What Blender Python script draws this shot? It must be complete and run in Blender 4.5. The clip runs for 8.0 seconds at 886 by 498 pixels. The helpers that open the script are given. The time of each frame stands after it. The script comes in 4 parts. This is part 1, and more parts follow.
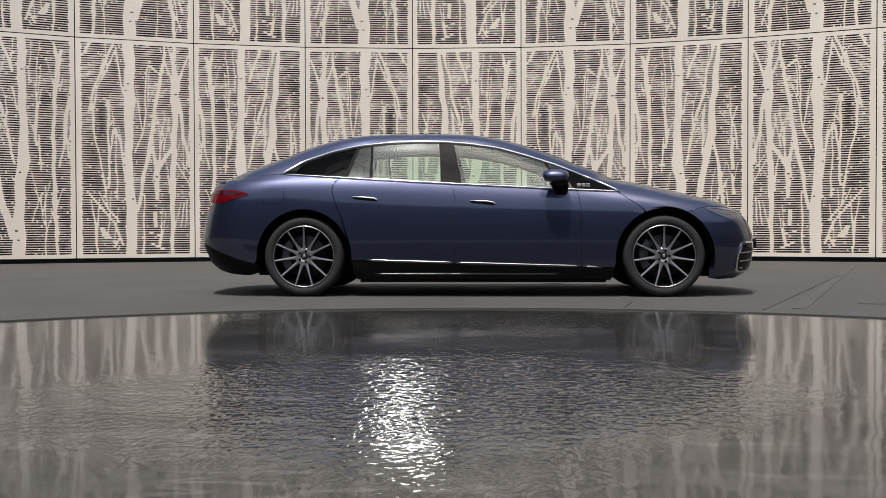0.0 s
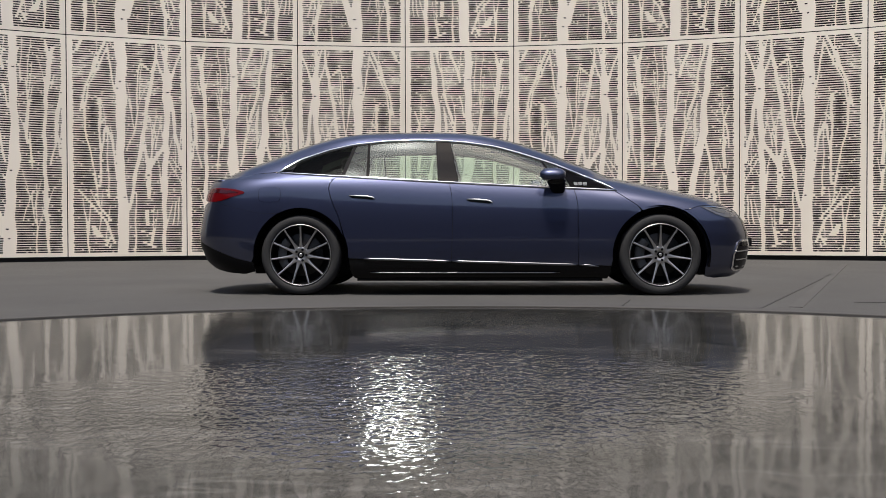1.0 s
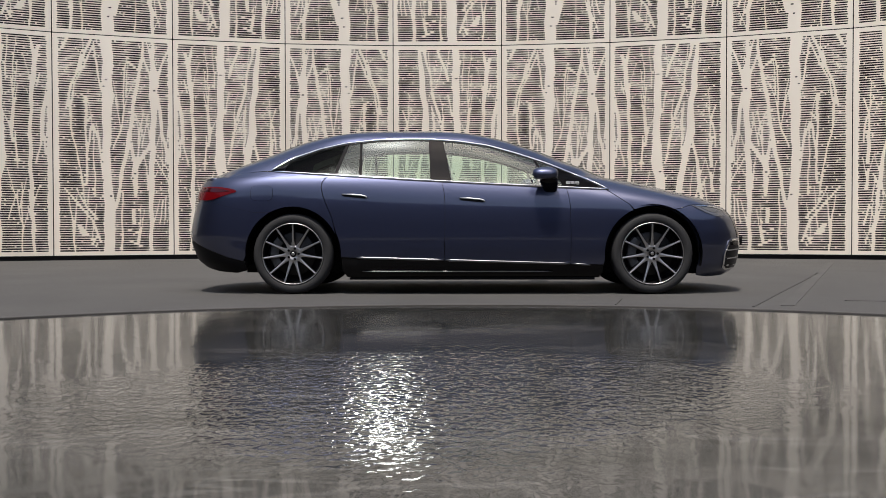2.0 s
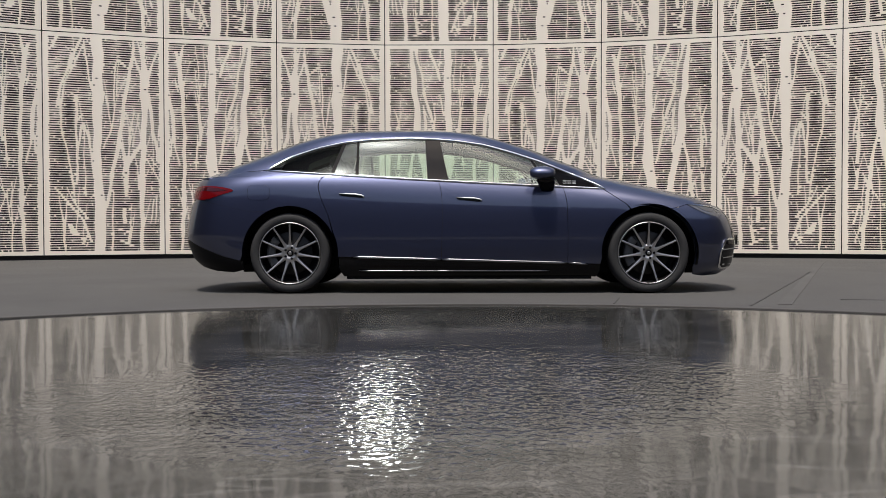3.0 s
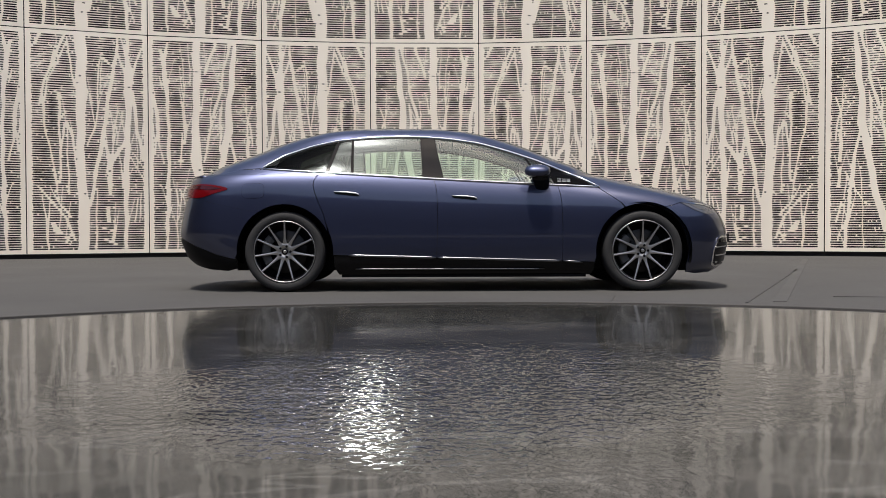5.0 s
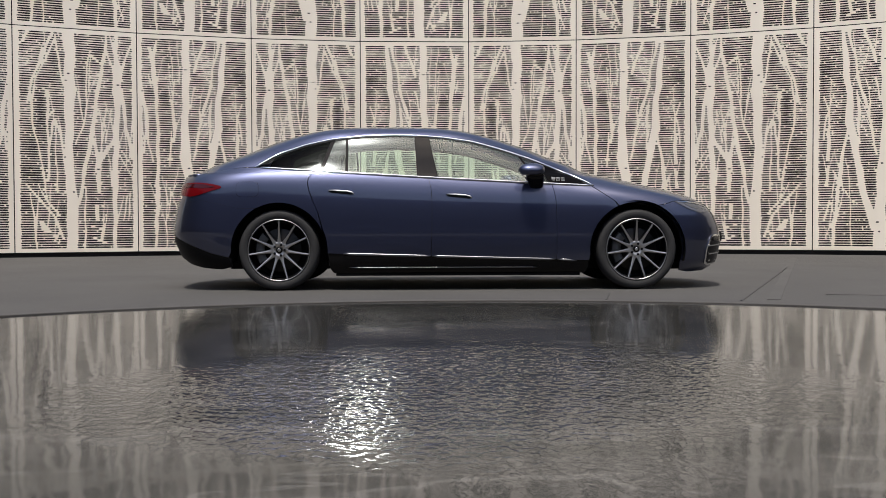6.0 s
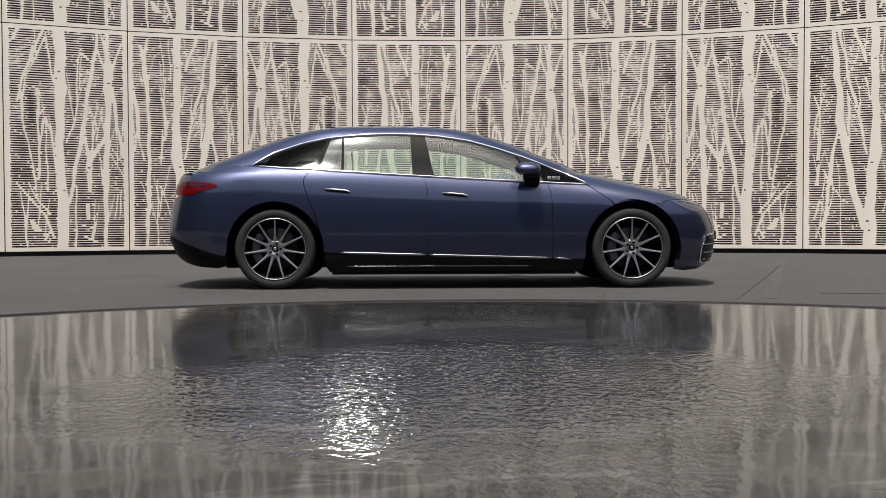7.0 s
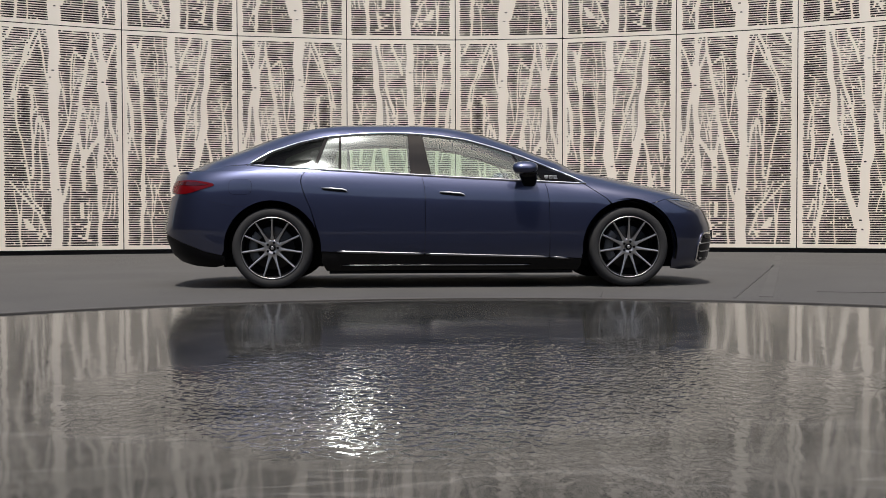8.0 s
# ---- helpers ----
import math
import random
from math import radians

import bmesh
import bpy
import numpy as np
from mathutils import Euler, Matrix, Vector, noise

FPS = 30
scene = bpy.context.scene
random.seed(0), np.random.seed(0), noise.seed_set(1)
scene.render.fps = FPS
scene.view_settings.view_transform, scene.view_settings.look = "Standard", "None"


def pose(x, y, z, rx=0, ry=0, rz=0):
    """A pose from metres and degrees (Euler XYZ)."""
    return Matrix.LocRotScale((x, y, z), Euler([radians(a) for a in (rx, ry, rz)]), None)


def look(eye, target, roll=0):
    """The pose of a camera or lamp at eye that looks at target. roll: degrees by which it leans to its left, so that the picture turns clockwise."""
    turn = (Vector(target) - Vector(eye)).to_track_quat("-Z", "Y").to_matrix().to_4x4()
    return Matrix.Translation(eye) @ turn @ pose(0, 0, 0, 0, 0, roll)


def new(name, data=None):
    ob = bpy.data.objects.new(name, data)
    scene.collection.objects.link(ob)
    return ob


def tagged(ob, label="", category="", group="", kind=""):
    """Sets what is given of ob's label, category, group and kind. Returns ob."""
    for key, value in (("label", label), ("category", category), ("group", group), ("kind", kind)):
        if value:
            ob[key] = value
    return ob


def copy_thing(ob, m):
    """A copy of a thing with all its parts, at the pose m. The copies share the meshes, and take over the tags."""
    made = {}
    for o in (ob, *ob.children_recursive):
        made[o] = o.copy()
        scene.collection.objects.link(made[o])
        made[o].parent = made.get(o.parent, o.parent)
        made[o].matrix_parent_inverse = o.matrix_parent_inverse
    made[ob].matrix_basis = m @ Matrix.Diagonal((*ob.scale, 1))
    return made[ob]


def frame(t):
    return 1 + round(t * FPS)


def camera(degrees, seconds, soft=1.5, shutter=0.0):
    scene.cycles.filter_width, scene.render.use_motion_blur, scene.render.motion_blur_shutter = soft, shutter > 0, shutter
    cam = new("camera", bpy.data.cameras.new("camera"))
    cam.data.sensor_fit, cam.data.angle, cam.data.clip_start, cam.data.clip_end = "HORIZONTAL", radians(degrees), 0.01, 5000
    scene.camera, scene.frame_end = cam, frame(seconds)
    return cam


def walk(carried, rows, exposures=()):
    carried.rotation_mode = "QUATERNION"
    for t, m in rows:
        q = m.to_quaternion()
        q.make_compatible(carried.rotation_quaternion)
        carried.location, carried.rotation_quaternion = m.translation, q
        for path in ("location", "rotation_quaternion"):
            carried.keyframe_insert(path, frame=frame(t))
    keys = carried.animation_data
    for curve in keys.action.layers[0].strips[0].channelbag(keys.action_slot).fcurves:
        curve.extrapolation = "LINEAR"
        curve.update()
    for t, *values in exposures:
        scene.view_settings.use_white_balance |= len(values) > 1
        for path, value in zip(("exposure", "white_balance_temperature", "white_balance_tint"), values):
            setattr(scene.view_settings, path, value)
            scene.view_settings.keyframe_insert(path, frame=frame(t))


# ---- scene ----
# ---------------------------------------------------------------- camera
cam = camera(49.0, 8.0, soft=0.85)
PATH = [
    (0.0, pose(0.117, -9.581, 0.590, 88.93, 0.15, 3.08)),
    (0.5, pose(0.085, -9.583, 0.590, 88.87, 0.13, 2.82)),
    (1.0, pose(0.047, -9.587, 0.591, 88.84, 0.12, 2.44)),
    (1.5, pose(0.011, -9.591, 0.590, 88.81, 0.11, 1.96)),
    (3.0, pose(-0.116, -9.602, 0.590, 88.74, 0.11, 0.76)),
    (3.5, pose(-0.156, -9.604, 0.590, 88.74, 0.13, 0.47)),
    (4.0, pose(-0.197, -9.606, 0.590, 88.70, 0.15, 0.15)),
    (4.5, pose(-0.232, -9.608, 0.590, 88.67, 0.17, -0.16)),
    (6.0, pose(-0.340, -9.620, 0.589, 88.55, 0.16, -1.32)),
    (6.5, pose(-0.375, -9.620, 0.589, 88.52, 0.15, -1.69)),
    (7.0, pose(-0.407, -9.624, 0.589, 88.48, 0.15, -1.99)),
    (7.5, pose(-0.430, -9.627, 0.588, 88.47, 0.15, -2.25)),
    (8.0, pose(-0.448, -9.629, 0.586, 88.44, 0.15, -2.42)),
]
walk(cam, PATH, [(0.0, 0.20)])

# ---------------------------------------------------------------- light
SUN_ELEVATION, SUN_TURN = 72.0, -18.0      # degrees; the turn is from straight behind the camera
world = bpy.data.worlds.new("sky")
scene.world = world
world.use_nodes = True
wn = world.node_tree.nodes
sky = wn.new("ShaderNodeTexSky")
sky.sky_type = "NISHITA"
sky.sun_disc = False
sky.sun_elevation = radians(SUN_ELEVATION)
sky.sun_rotation = radians(180 + SUN_TURN)
sky.dust_density = 3.0
world.node_tree.links.new(sky.outputs[0], wn["Background"].inputs[0])
wn["Background"].inputs[1].default_value = 0.135
sun = new("sun", bpy.data.lights.new("sun", "SUN"))
sun.data.energy = 4.7
sun.data.angle = radians(3.0)
sun.data.color = (1.0, 0.95, 0.88)
_e, _a = radians(SUN_ELEVATION), radians(SUN_TURN)
sun.matrix_world = look((60 * math.sin(_a) * math.cos(_e), -60 * math.cos(_a) * math.cos(_e), 60 * math.sin(_e)), (0, 0, 0))


# ---------------------------------------------------------------- materials
def material(name, color, rough=0.5, metal=0.0, **more):
    """A principled material; returns it with its node tree's helpers."""
    m = bpy.data.materials.new(name)
    m.use_nodes = True
    b = m.node_tree.nodes["Principled BSDF"]
    b.inputs["Base Color"].default_value = (*color, 1)
    b.inputs["Roughness"].default_value = rough
    b.inputs["Metallic"].default_value = metal
    for key, value in more.items():
        b.inputs[key.replace("_", " ")].default_value = value
    return m


def node(m, kind, **inputs):
    n = m.node_tree.nodes.new(kind)
    for key, value in inputs.items():
        n.inputs[key].default_value = value
    return n


def link(m, a, b):
    m.node_tree.links.new(a, b)


def noisy(m, scale, low, high, detail=5.0, stretch=(1, 1, 1), into="Base Color", space="Object"):
    """Noise between two colours (or two values) into one input of the principled node."""
    tc = m.node_tree.nodes.new("ShaderNodeTexCoord")
    mp = m.node_tree.nodes.new("ShaderNodeMapping")
    mp.inputs["Scale"].default_value = stretch
    nz = node(m, "ShaderNodeTexNoise", Scale=scale, Detail=detail)
    ramp = m.node_tree.nodes.new("ShaderNodeValToRGB")
    ramp.color_ramp.elements[0].position, ramp.color_ramp.elements[1].position = 0.3, 0.7
    ramp.color_ramp.elements[0].color = (*low, 1) if len(low) == 3 else low
    ramp.color_ramp.elements[1].color = (*high, 1) if len(high) == 3 else high
    link(m, tc.outputs[space], mp.inputs[0])
    link(m, mp.outputs[0], nz.inputs["Vector"])
    link(m, nz.outputs["Fac"], ramp.inputs[0])
    link(m, ramp.outputs[0], m.node_tree.nodes["Principled BSDF"].inputs[into])
    return ramp, mp


def bumped(m, scale, strength, distance, detail=4.0, stretch=(1, 1, 1)):
    tc = m.node_tree.nodes.new("ShaderNodeTexCoord")
    mp = m.node_tree.nodes.new("ShaderNodeMapping")
    mp.inputs["Scale"].default_value = stretch
    nz = node(m, "ShaderNodeTexNoise", Scale=scale, Detail=detail)
    bp = node(m, "ShaderNodeBump", Strength=strength, Distance=distance)
    link(m, tc.outputs["Object"], mp.inputs[0])
    link(m, mp.outputs[0], nz.inputs["Vector"])
    link(m, nz.outputs["Fac"], bp.inputs["Height"])
    link(m, bp.outputs[0], m.node_tree.nodes["Principled BSDF"].inputs["Normal"])
    return bp, nz


PAINT = material("blue_paint", (0.049, 0.056, 0.102), 0.42, 0.97, Coat_IOR=1.6, Coat_Weight=1.0, Coat_Roughness=0.06)
CHROME = material("chrome", (0.74, 0.74, 0.74), 0.14, 1.0)
GLOSS_BLACK = material("gloss_black", (0.004, 0.004, 0.0045), 0.035, 0.0, Specular_IOR_Level=0.22)
TRIM_BLACK = material("matt_black", (0.004, 0.004, 0.0045), 0.5, 0.0, Specular_IOR_Level=0.12)
RUBBER = material("rubber", (0.022, 0.022, 0.023), 0.8, 0.0, Specular_IOR_Level=0.3)
bumped(RUBBER, 60, 0.15, 0.002)
RIM_DARK = material("rim_dark", (0.004, 0.004, 0.0045), 0.3, 0.0, Specular_IOR_Level=0.3)
RIM_FACE = material("machined_alloy", (0.50, 0.485, 0.47), 0.36, 1.0)
DISC = material("brake_steel", (0.030, 0.029, 0.028), 0.4, 0.9)
CALIPER = material("caliper", (0.10, 0.10, 0.10), 0.5, 0.3)
LAMP_RED = material("red_lens", (0.090, 0.0015, 0.003), 0.12, 0.0, Specular_IOR_Level=0.2)
SATIN = material("satin_chrome", (0.17, 0.17, 0.175), 0.30, 1.0)
SAIL_BLACK = material("sail_black", (0.003, 0.003, 0.0034), 0.3, 0.0, Specular_IOR_Level=0.02)
HANDLE = material("satin_silver", (0.72, 0.72, 0.73), 0.40, 0.55)
BADGE = material("silver_badge", (0.62, 0.62, 0.62), 0.5, 0.2)
LAMP_DARK = material("dark_red_lens", (0.035, 0.001, 0.0015), 0.10)
LAMP_CLEAR = material("lamp_glass", (0.13, 0.13, 0.14), 0.14, 0.5)
LEATHER = material("leather", (0.05, 0.05, 0.048), 0.75)
CABIN = material("cabin_lining", (0.03, 0.03, 0.032), 0.8)
HEADLINER = material("headliner", (0.09, 0.115, 0.115), 0.9)


def glazing(name, tint, gloss_share=0.080, shine=1.0):
    """Thin glass: clear with a tint, and gloss by Fresnel."""
    m = bpy.data.materials.new(name)
    m.use_nodes = True
    t = m.node_tree
    t.nodes.remove(t.nodes["Principled BSDF"])
    clear = node(m, "ShaderNodeBsdfTransparent", Color=(*tint, 1))
    gloss = node(m, "ShaderNodeBsdfGlossy", Color=(0.88 * shine, 0.96 * shine, 0.96 * shine, 1), Roughness=0.075)
    facing = node(m, "ShaderNodeLayerWeight", Blend=0.5)
    steep = node(m, "ShaderNodeMath")
    steep.operation = "POWER"
    steep.inputs[1].default_value = 5.0
    fr = node(m, "ShaderNodeMath")
    fr.operation = "MULTIPLY_ADD"
    fr.inputs[1].default_value, fr.inputs[2].default_value = 1 - gloss_share, gloss_share
    link(m, facing.outputs["Facing"], steep.inputs[0])
    link(m, steep.outputs[0], fr.inputs[0])
    mix = t.nodes.new("ShaderNodeMixShader")
    link(m, fr.outputs[0], mix.inputs[0])
    link(m, clear.outputs[0], mix.inputs[1])
    link(m, gloss.outputs[0], mix.inputs[2])
    link(m, mix.outputs[0], t.nodes["Material Output"].inputs[0])
    return m


GLASS = glazing("window_glass", (0.74, 0.88, 0.77))
GLASS_SCREEN = glazing("windscreen_glass", (0.50, 0.60, 0.53), 0.03, 0.4)
GLASS_DARK = glazing("privacy_glass", (0.18, 0.20, 0.19), 0.018, 0.4)
GLASS_VENT = glazing("vent_glass", (0.48, 0.55, 0.50), 0.05)

ASPHALT = material("asphalt", (0.1, 0.1, 0.1), 0.85)
STONE = material("screen_metal", (0.6, 0.56, 0.5), 0.55)
BEHIND = material("shade_backing", (0.035, 0.034, 0.033), 0.9)
JOINT = material("dark_base", (0.012, 0.011, 0.010), 0.9)
WATER = material("water_on_stone", (0.06, 0.06, 0.06), 0.05, 0.0, IOR=1.33)
KERB = material("pool_rim", (0.040, 0.036, 0.034), 0.75)
noisy(ASPHALT, 0.7, (0.035, 0.033, 0.0315), (0.050, 0.0475, 0.0455), 8.0)
bumped(ASPHALT, 180, 0.35, 0.004)
def per_panel(m, low, high):
    """Each panel a touch lighter or darker than the next."""
    b = m.node_tree.nodes["Principled BSDF"]
    old = b.inputs["Base Color"].links[0].from_socket
    info = m.node_tree.nodes.new("ShaderNodeObjectInfo")
    rng = node(m, "ShaderNodeMapRange")
    rng.inputs[3].default_value, rng.inputs[4].default_value = low, high
    mul = m.node_tree.nodes.new("ShaderNodeVectorMath")
    mul.operation = "SCALE"
    link(m, info.outputs["Random"], rng.inputs[0])
    link(m, old, mul.inputs[0])
    link(m, rng.outputs[0], mul.inputs["Scale"])
    link(m, mul.outputs[0], b.inputs["Base Color"])


SEAM = material("joint_filler", (0.030, 0.0285, 0.0275), 0.8)
WORN = material("worn_asphalt", (0.07, 0.066, 0.063), 0.85)
noisy(WORN, 1.2, (0.040, 0.0378, 0.036), (0.056, 0.053, 0.051), 8.0)
noisy(STONE, 0.6, (0.77, 0.692, 0.585), (0.85, 0.775, 0.662), 6.0)
per_panel(STONE, 0.93, 1.03)
# near black: the shade behind the slots is put into this colour
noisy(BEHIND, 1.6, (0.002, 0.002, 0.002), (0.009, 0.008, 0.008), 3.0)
noisy(WATER, 1.1, (0.015, 0.016, 0.0155), (0.042, 0.0405, 0.039), 8.0, (1.0, 2.2, 1.0))


def ripples(m):
    """Wind ripples of two sizes, running across the basin and lively only in patches."""
    tc = m.node_tree.nodes.new("ShaderNodeTexCoord")
    mp = m.node_tree.nodes.new("ShaderNodeMapping")
    mp.inputs["Scale"].default_value = (1.15, 0.85, 1.0)
    mp.inputs["Rotation"].default_value = (0, 0, radians(6))
    fine = node(m, "ShaderNodeTexNoise", Scale=25.0, Detail=1.0, Distortion=0.35)
    broad = node(m, "ShaderNodeTexNoise", Scale=6.0, Detail=1.0)
    patch = node(m, "ShaderNodeTexNoise", Scale=0.7, Detail=3.0)
    centre = m.node_tree.nodes.new("ShaderNodeVectorMath")
    centre.operation = "DISTANCE"
    centre.inputs[1].default_value = (-0.20, 1.22, 0)
    wobble = node(m, "ShaderNodeMath")
    wobble.operation = "MULTIPLY_ADD"
    wobble.inputs[1].default_value = -1.55
    span = node(m, "ShaderNodeMapRange")
    span.inputs[1].default_value, span.inputs[2].default_value = 0.10, 0.72
    span.inputs[3].default_value, span.inputs[4].default_value = 1.0, 0.012
    b1 = node(m, "ShaderNodeBump", Distance=0.0050)
    b2 = node(m, "ShaderNodeBump", Strength=0.3, Distance=0.0032)
    link(m, tc.outputs["Object"], mp.inputs[0])
    for n in (fine, broad):
        link(m, mp.outputs[0], n.inputs["Vector"])
    link(m, tc.outputs["Object"], patch.inputs["Vector"])
    link(m, tc.outputs["Object"], centre.inputs[0])
    link(m, patch.outputs["Fac"], wobble.inputs[0])
    link(m, centre.outputs["Value"], wobble.inputs[2])
    link(m, wobble.outputs[0], span.inputs[0])
    link(m, span.outputs[0], b1.inputs["Strength"])
    link(m, fine.outputs["Fac"], b1.inputs["Height"])
    link(m, broad.outputs["Fac"], b2.inputs["Height"])
    link(m, b1.outputs[0], b2.inputs["Normal"])
    link(m, b2.outputs[0], m.node_tree.nodes["Principled BSDF"].inputs["Normal"])


ripples(WATER)


def film(m):
    """The water film thins towards the far rim, where the stone's grain roughens it."""
    tc = m.node_tree.nodes.new("ShaderNodeTexCoord")
    split = m.node_tree.nodes.new("ShaderNodeSeparateXYZ")
    nz = node(m, "ShaderNodeTexNoise", Scale=1.4, Detail=4.0)
    add = node(m, "ShaderNodeMath")
    add.operation = "MULTIPLY_ADD"
    add.inputs[1].default_value = 1.6
    span = node(m, "ShaderNodeMapRange")
    span.inputs[1].default_value, span.inputs[2].default_value = 2.2, 5.0
    span.inputs[3].default_value, span.inputs[4].default_value = 0.060, 0.11
    link(m, tc.outputs["Object"], split.inputs[0])
    link(m, tc.outputs["Object"], nz.inputs["Vector"])
    link(m, nz.outputs["Fac"], add.inputs[0])
    link(m, split.outputs["Y"], add.inputs[2])
    link(m, add.outputs[0], span.inputs[0])
    link(m, span.outputs[0], m.node_tree.nodes["Principled BSDF"].inputs["Roughness"])


film(WATER)


def veins(m):
    """Pale drawn-out streaks in the dark stone."""
    b = m.node_tree.nodes["Principled BSDF"]
    old = b.inputs["Base Color"].links[0].from_socket
    tc = m.node_tree.nodes.new("ShaderNodeTexCoord")
    mp = m.node_tree.nodes.new("ShaderNodeMapping")
    mp.inputs["Scale"].default_value = (0.22, 1.0, 1.0)
    mp.inputs["Rotation"].default_value = (0, 0, radians(-14))
    nz = node(m, "ShaderNodeTexNoise", Scale=3.2, Detail=4.0, Distortion=0.35)
    ramp = m.node_tree.nodes.new("ShaderNodeValToRGB")
    e = ramp.color_ramp.elements
    e[0].position, e[1].position = 0.485, 0.515
    e[0].color = e[1].color = (0, 0, 0, 1)
    e.new(0.5).color = (0.34, 0.34, 0.34, 1)
    mix = m.node_tree.nodes.new("ShaderNodeMixRGB")
    mix.inputs[2].default_value = (0.14, 0.135, 0.128, 1)
    link(m, tc.outputs["Object"], mp.inputs[0])
    link(m, mp.outputs[0], nz.inputs["Vector"])
    link(m, nz.outputs["Fac"], ramp.inputs[0])
    link(m, ramp.outputs[0], mix.inputs[0])
    link(m, old, mix.inputs[1])
    link(m, mix.outputs[0], b.inputs["Base Color"])


veins(WATER)
# for the added out-of-view wall; dark so the car's flank reflects little light
UNSEEN_DARK = material("unseen_dark", (0.2, 0.2, 0.2), 0.8)
noisy(UNSEEN_DARK, 0.5, (0.018, 0.018, 0.018), (0.032, 0.031, 0.030), 6.0)


# ---------------------------------------------------------------- mesh helpers
def mesh_of(bm, name, mat, smooth=False):
    me = bpy.data.meshes.new(name)
    if smooth:
        for f in bm.faces:
            f.smooth = True
    bm.to_mesh(me)
    bm.free()
    me.materials.append(mat)
    return me


def part(name, bm, mat, parent, label="", smooth=False):
    """Links a bmesh as one mesh object under a thing or a part."""
    ob = new(name, mesh_of(bm, name, mat, smooth))
    ob.parent = parent
    if label:
        ob["label"] = label
    return ob


def thing(name, label, category, kind="", group=""):
    return tagged(new(name), label, category, group, kind)


def box(bm, x0, x1, y0, y1, z0, z1):
    v = [bm.verts.new((x, y, z)) for z in (z0, z1) for y in (y0, y1) for x in (x0, x1)]
    for q in ((0, 2, 3, 1), (4, 5, 7, 6), (0, 1, 5, 4), (2, 6, 7, 3), (0, 4, 6, 2), (1, 3, 7, 5)):
        bm.faces.new([v[i] for i in q])


def lathe(profile, n=48, axis="y", closed=False):
    """A surface of revolution about the y axis from (radius, y) pairs."""
    bm = bmesh.new()
    rings = []
    for r, y in profile:
        rings.append([bm.verts.new((r * math.cos(a), y, r * math.sin(a))) for a in (2 * math.pi * k / n for k in range(n))])
    pairs = list(zip(rings, rings[1:]))
    if closed:
        pairs.append((rings[-1], rings[0]))
    for a, b in pairs:
        for k in range(n):
            bm.faces.new((a[k], a[(k + 1) % n], b[(k + 1) % n], b[k]))
    return bm


def smooth_curve(pairs, low, high, width, count=600):
    """A softened line through (z, value) pairs; returns a function."""
    a = np.array(pairs)
    xs = np.linspace(low, high, count)
    ys = np.interp(xs, a[:, 0], a[:, 1])
    k = max(1, int(width / (high - low) * count))
    pad = np.concatenate([np.full(k, ys[0]), ys, np.full(k, ys[-1])])
    ker = np.hanning(2 * k + 1)
    ys2 = np.convolve(pad, ker / ker.sum(), "valid")
    return lambda t: float(np.interp(t, xs, ys2))


# ---------------------------------------------------------------- ground and pool
POOL_X, POOL_Y, POOL_R = 0.05, -7.15, 5.02
ground = thing("ground", "dark grey fine asphalt plaza ground", "ground", "structure")
bm = bmesh.new()
N = 160
rings = []
for r in (POOL_R + 0.05, 6.0, 9.0, 16.0, 40.0, 200.0, 1500.0):
    rings.append([bm.verts.new((POOL_X + r * math.cos(2 * math.pi * k / N), POOL_Y + r * math.sin(2 * math.pi * k / N), 0)) for k in range(N)])
for a, b in zip(rings, rings[1:]):
    for k in range(N):
        bm.faces.new((a[k], b[k], b[(k + 1) % N], a[(k + 1) % N]))
part("asphalt", bm, ASPHALT, ground)
rim = thing("pool_rim", "narrow stone rim around the round water basin", "kerb", "structure")
bm = lathe([(POOL_R + 0.05, -0.06), (POOL_R + 0.05, 0.004), (POOL_R + 0.004, 0.004), (POOL_R, 0.0), (POOL_R, -0.06)], N)
bmesh.ops.rotate(bm, verts=bm.verts, matrix=Matrix.Rotation(radians(90), 3, "X"))
ob = part("rim_ring", bm, KERB, rim)
ob.location = (POOL_X, POOL_Y, 0)
def ground_line(name, x0, y0, x1, y1, w, mat, label):
    """A narrow strip let into the ground, a hair proud of it."""
    bm = bmesh.new()
    d = Vector((x1 - x0, y1 - y0)).normalized() * (w / 2)
    q = [(x0 - d.y, y0 + d.x), (x0 + d.y, y0 - d.x), (x1 + d.y, y1 - d.x), (x1 - d.y, y1 + d.x)]
    low, high = [bm.verts.new((x, y, -0.01)) for x, y in q], [bm.verts.new((x, y, 0.004)) for x, y in q]
    bm.faces.new(high)
    for k in range(4):
        bm.faces.new((low[k], low[(k + 1) % 4], high[(k + 1) % 4], high[k]))
    bmesh.ops.recalc_face_normals(bm, faces=bm.faces)
    part(name, bm, mat, ground, label)


ground_line("joint_seam", 2.10, -2.28, 4.52, 3.17, 0.022, SEAM, "dark filled joint in the asphalt")
ground_line("worn_strip", 2.38, -2.20, 6.02, 6.8, 0.10, WORN, "paler worn strip in the asphalt")
ground_line("joint_seam", 3.00, -1.69, 4.6, -2.05, 0.018, SEAM, "dark filled joint in the asphalt")
ground_line("joint_seam", 1.10, -2.10, 1.24, -1.50, 0.014, SEAM, "dark filled joint in the asphalt")
water = new("water")
tagged(water, "shallow rippled water film over dark stone basin", "water", "", "structure")
bm = bmesh.new()
bmesh.ops.create_circle(bm, cap_ends=True, radius=POOL_R + 0.01, segments=N)
ob = part("water_surface", bm, WATER, water)
ob.location = (POOL_X, POOL_Y, -0.007)


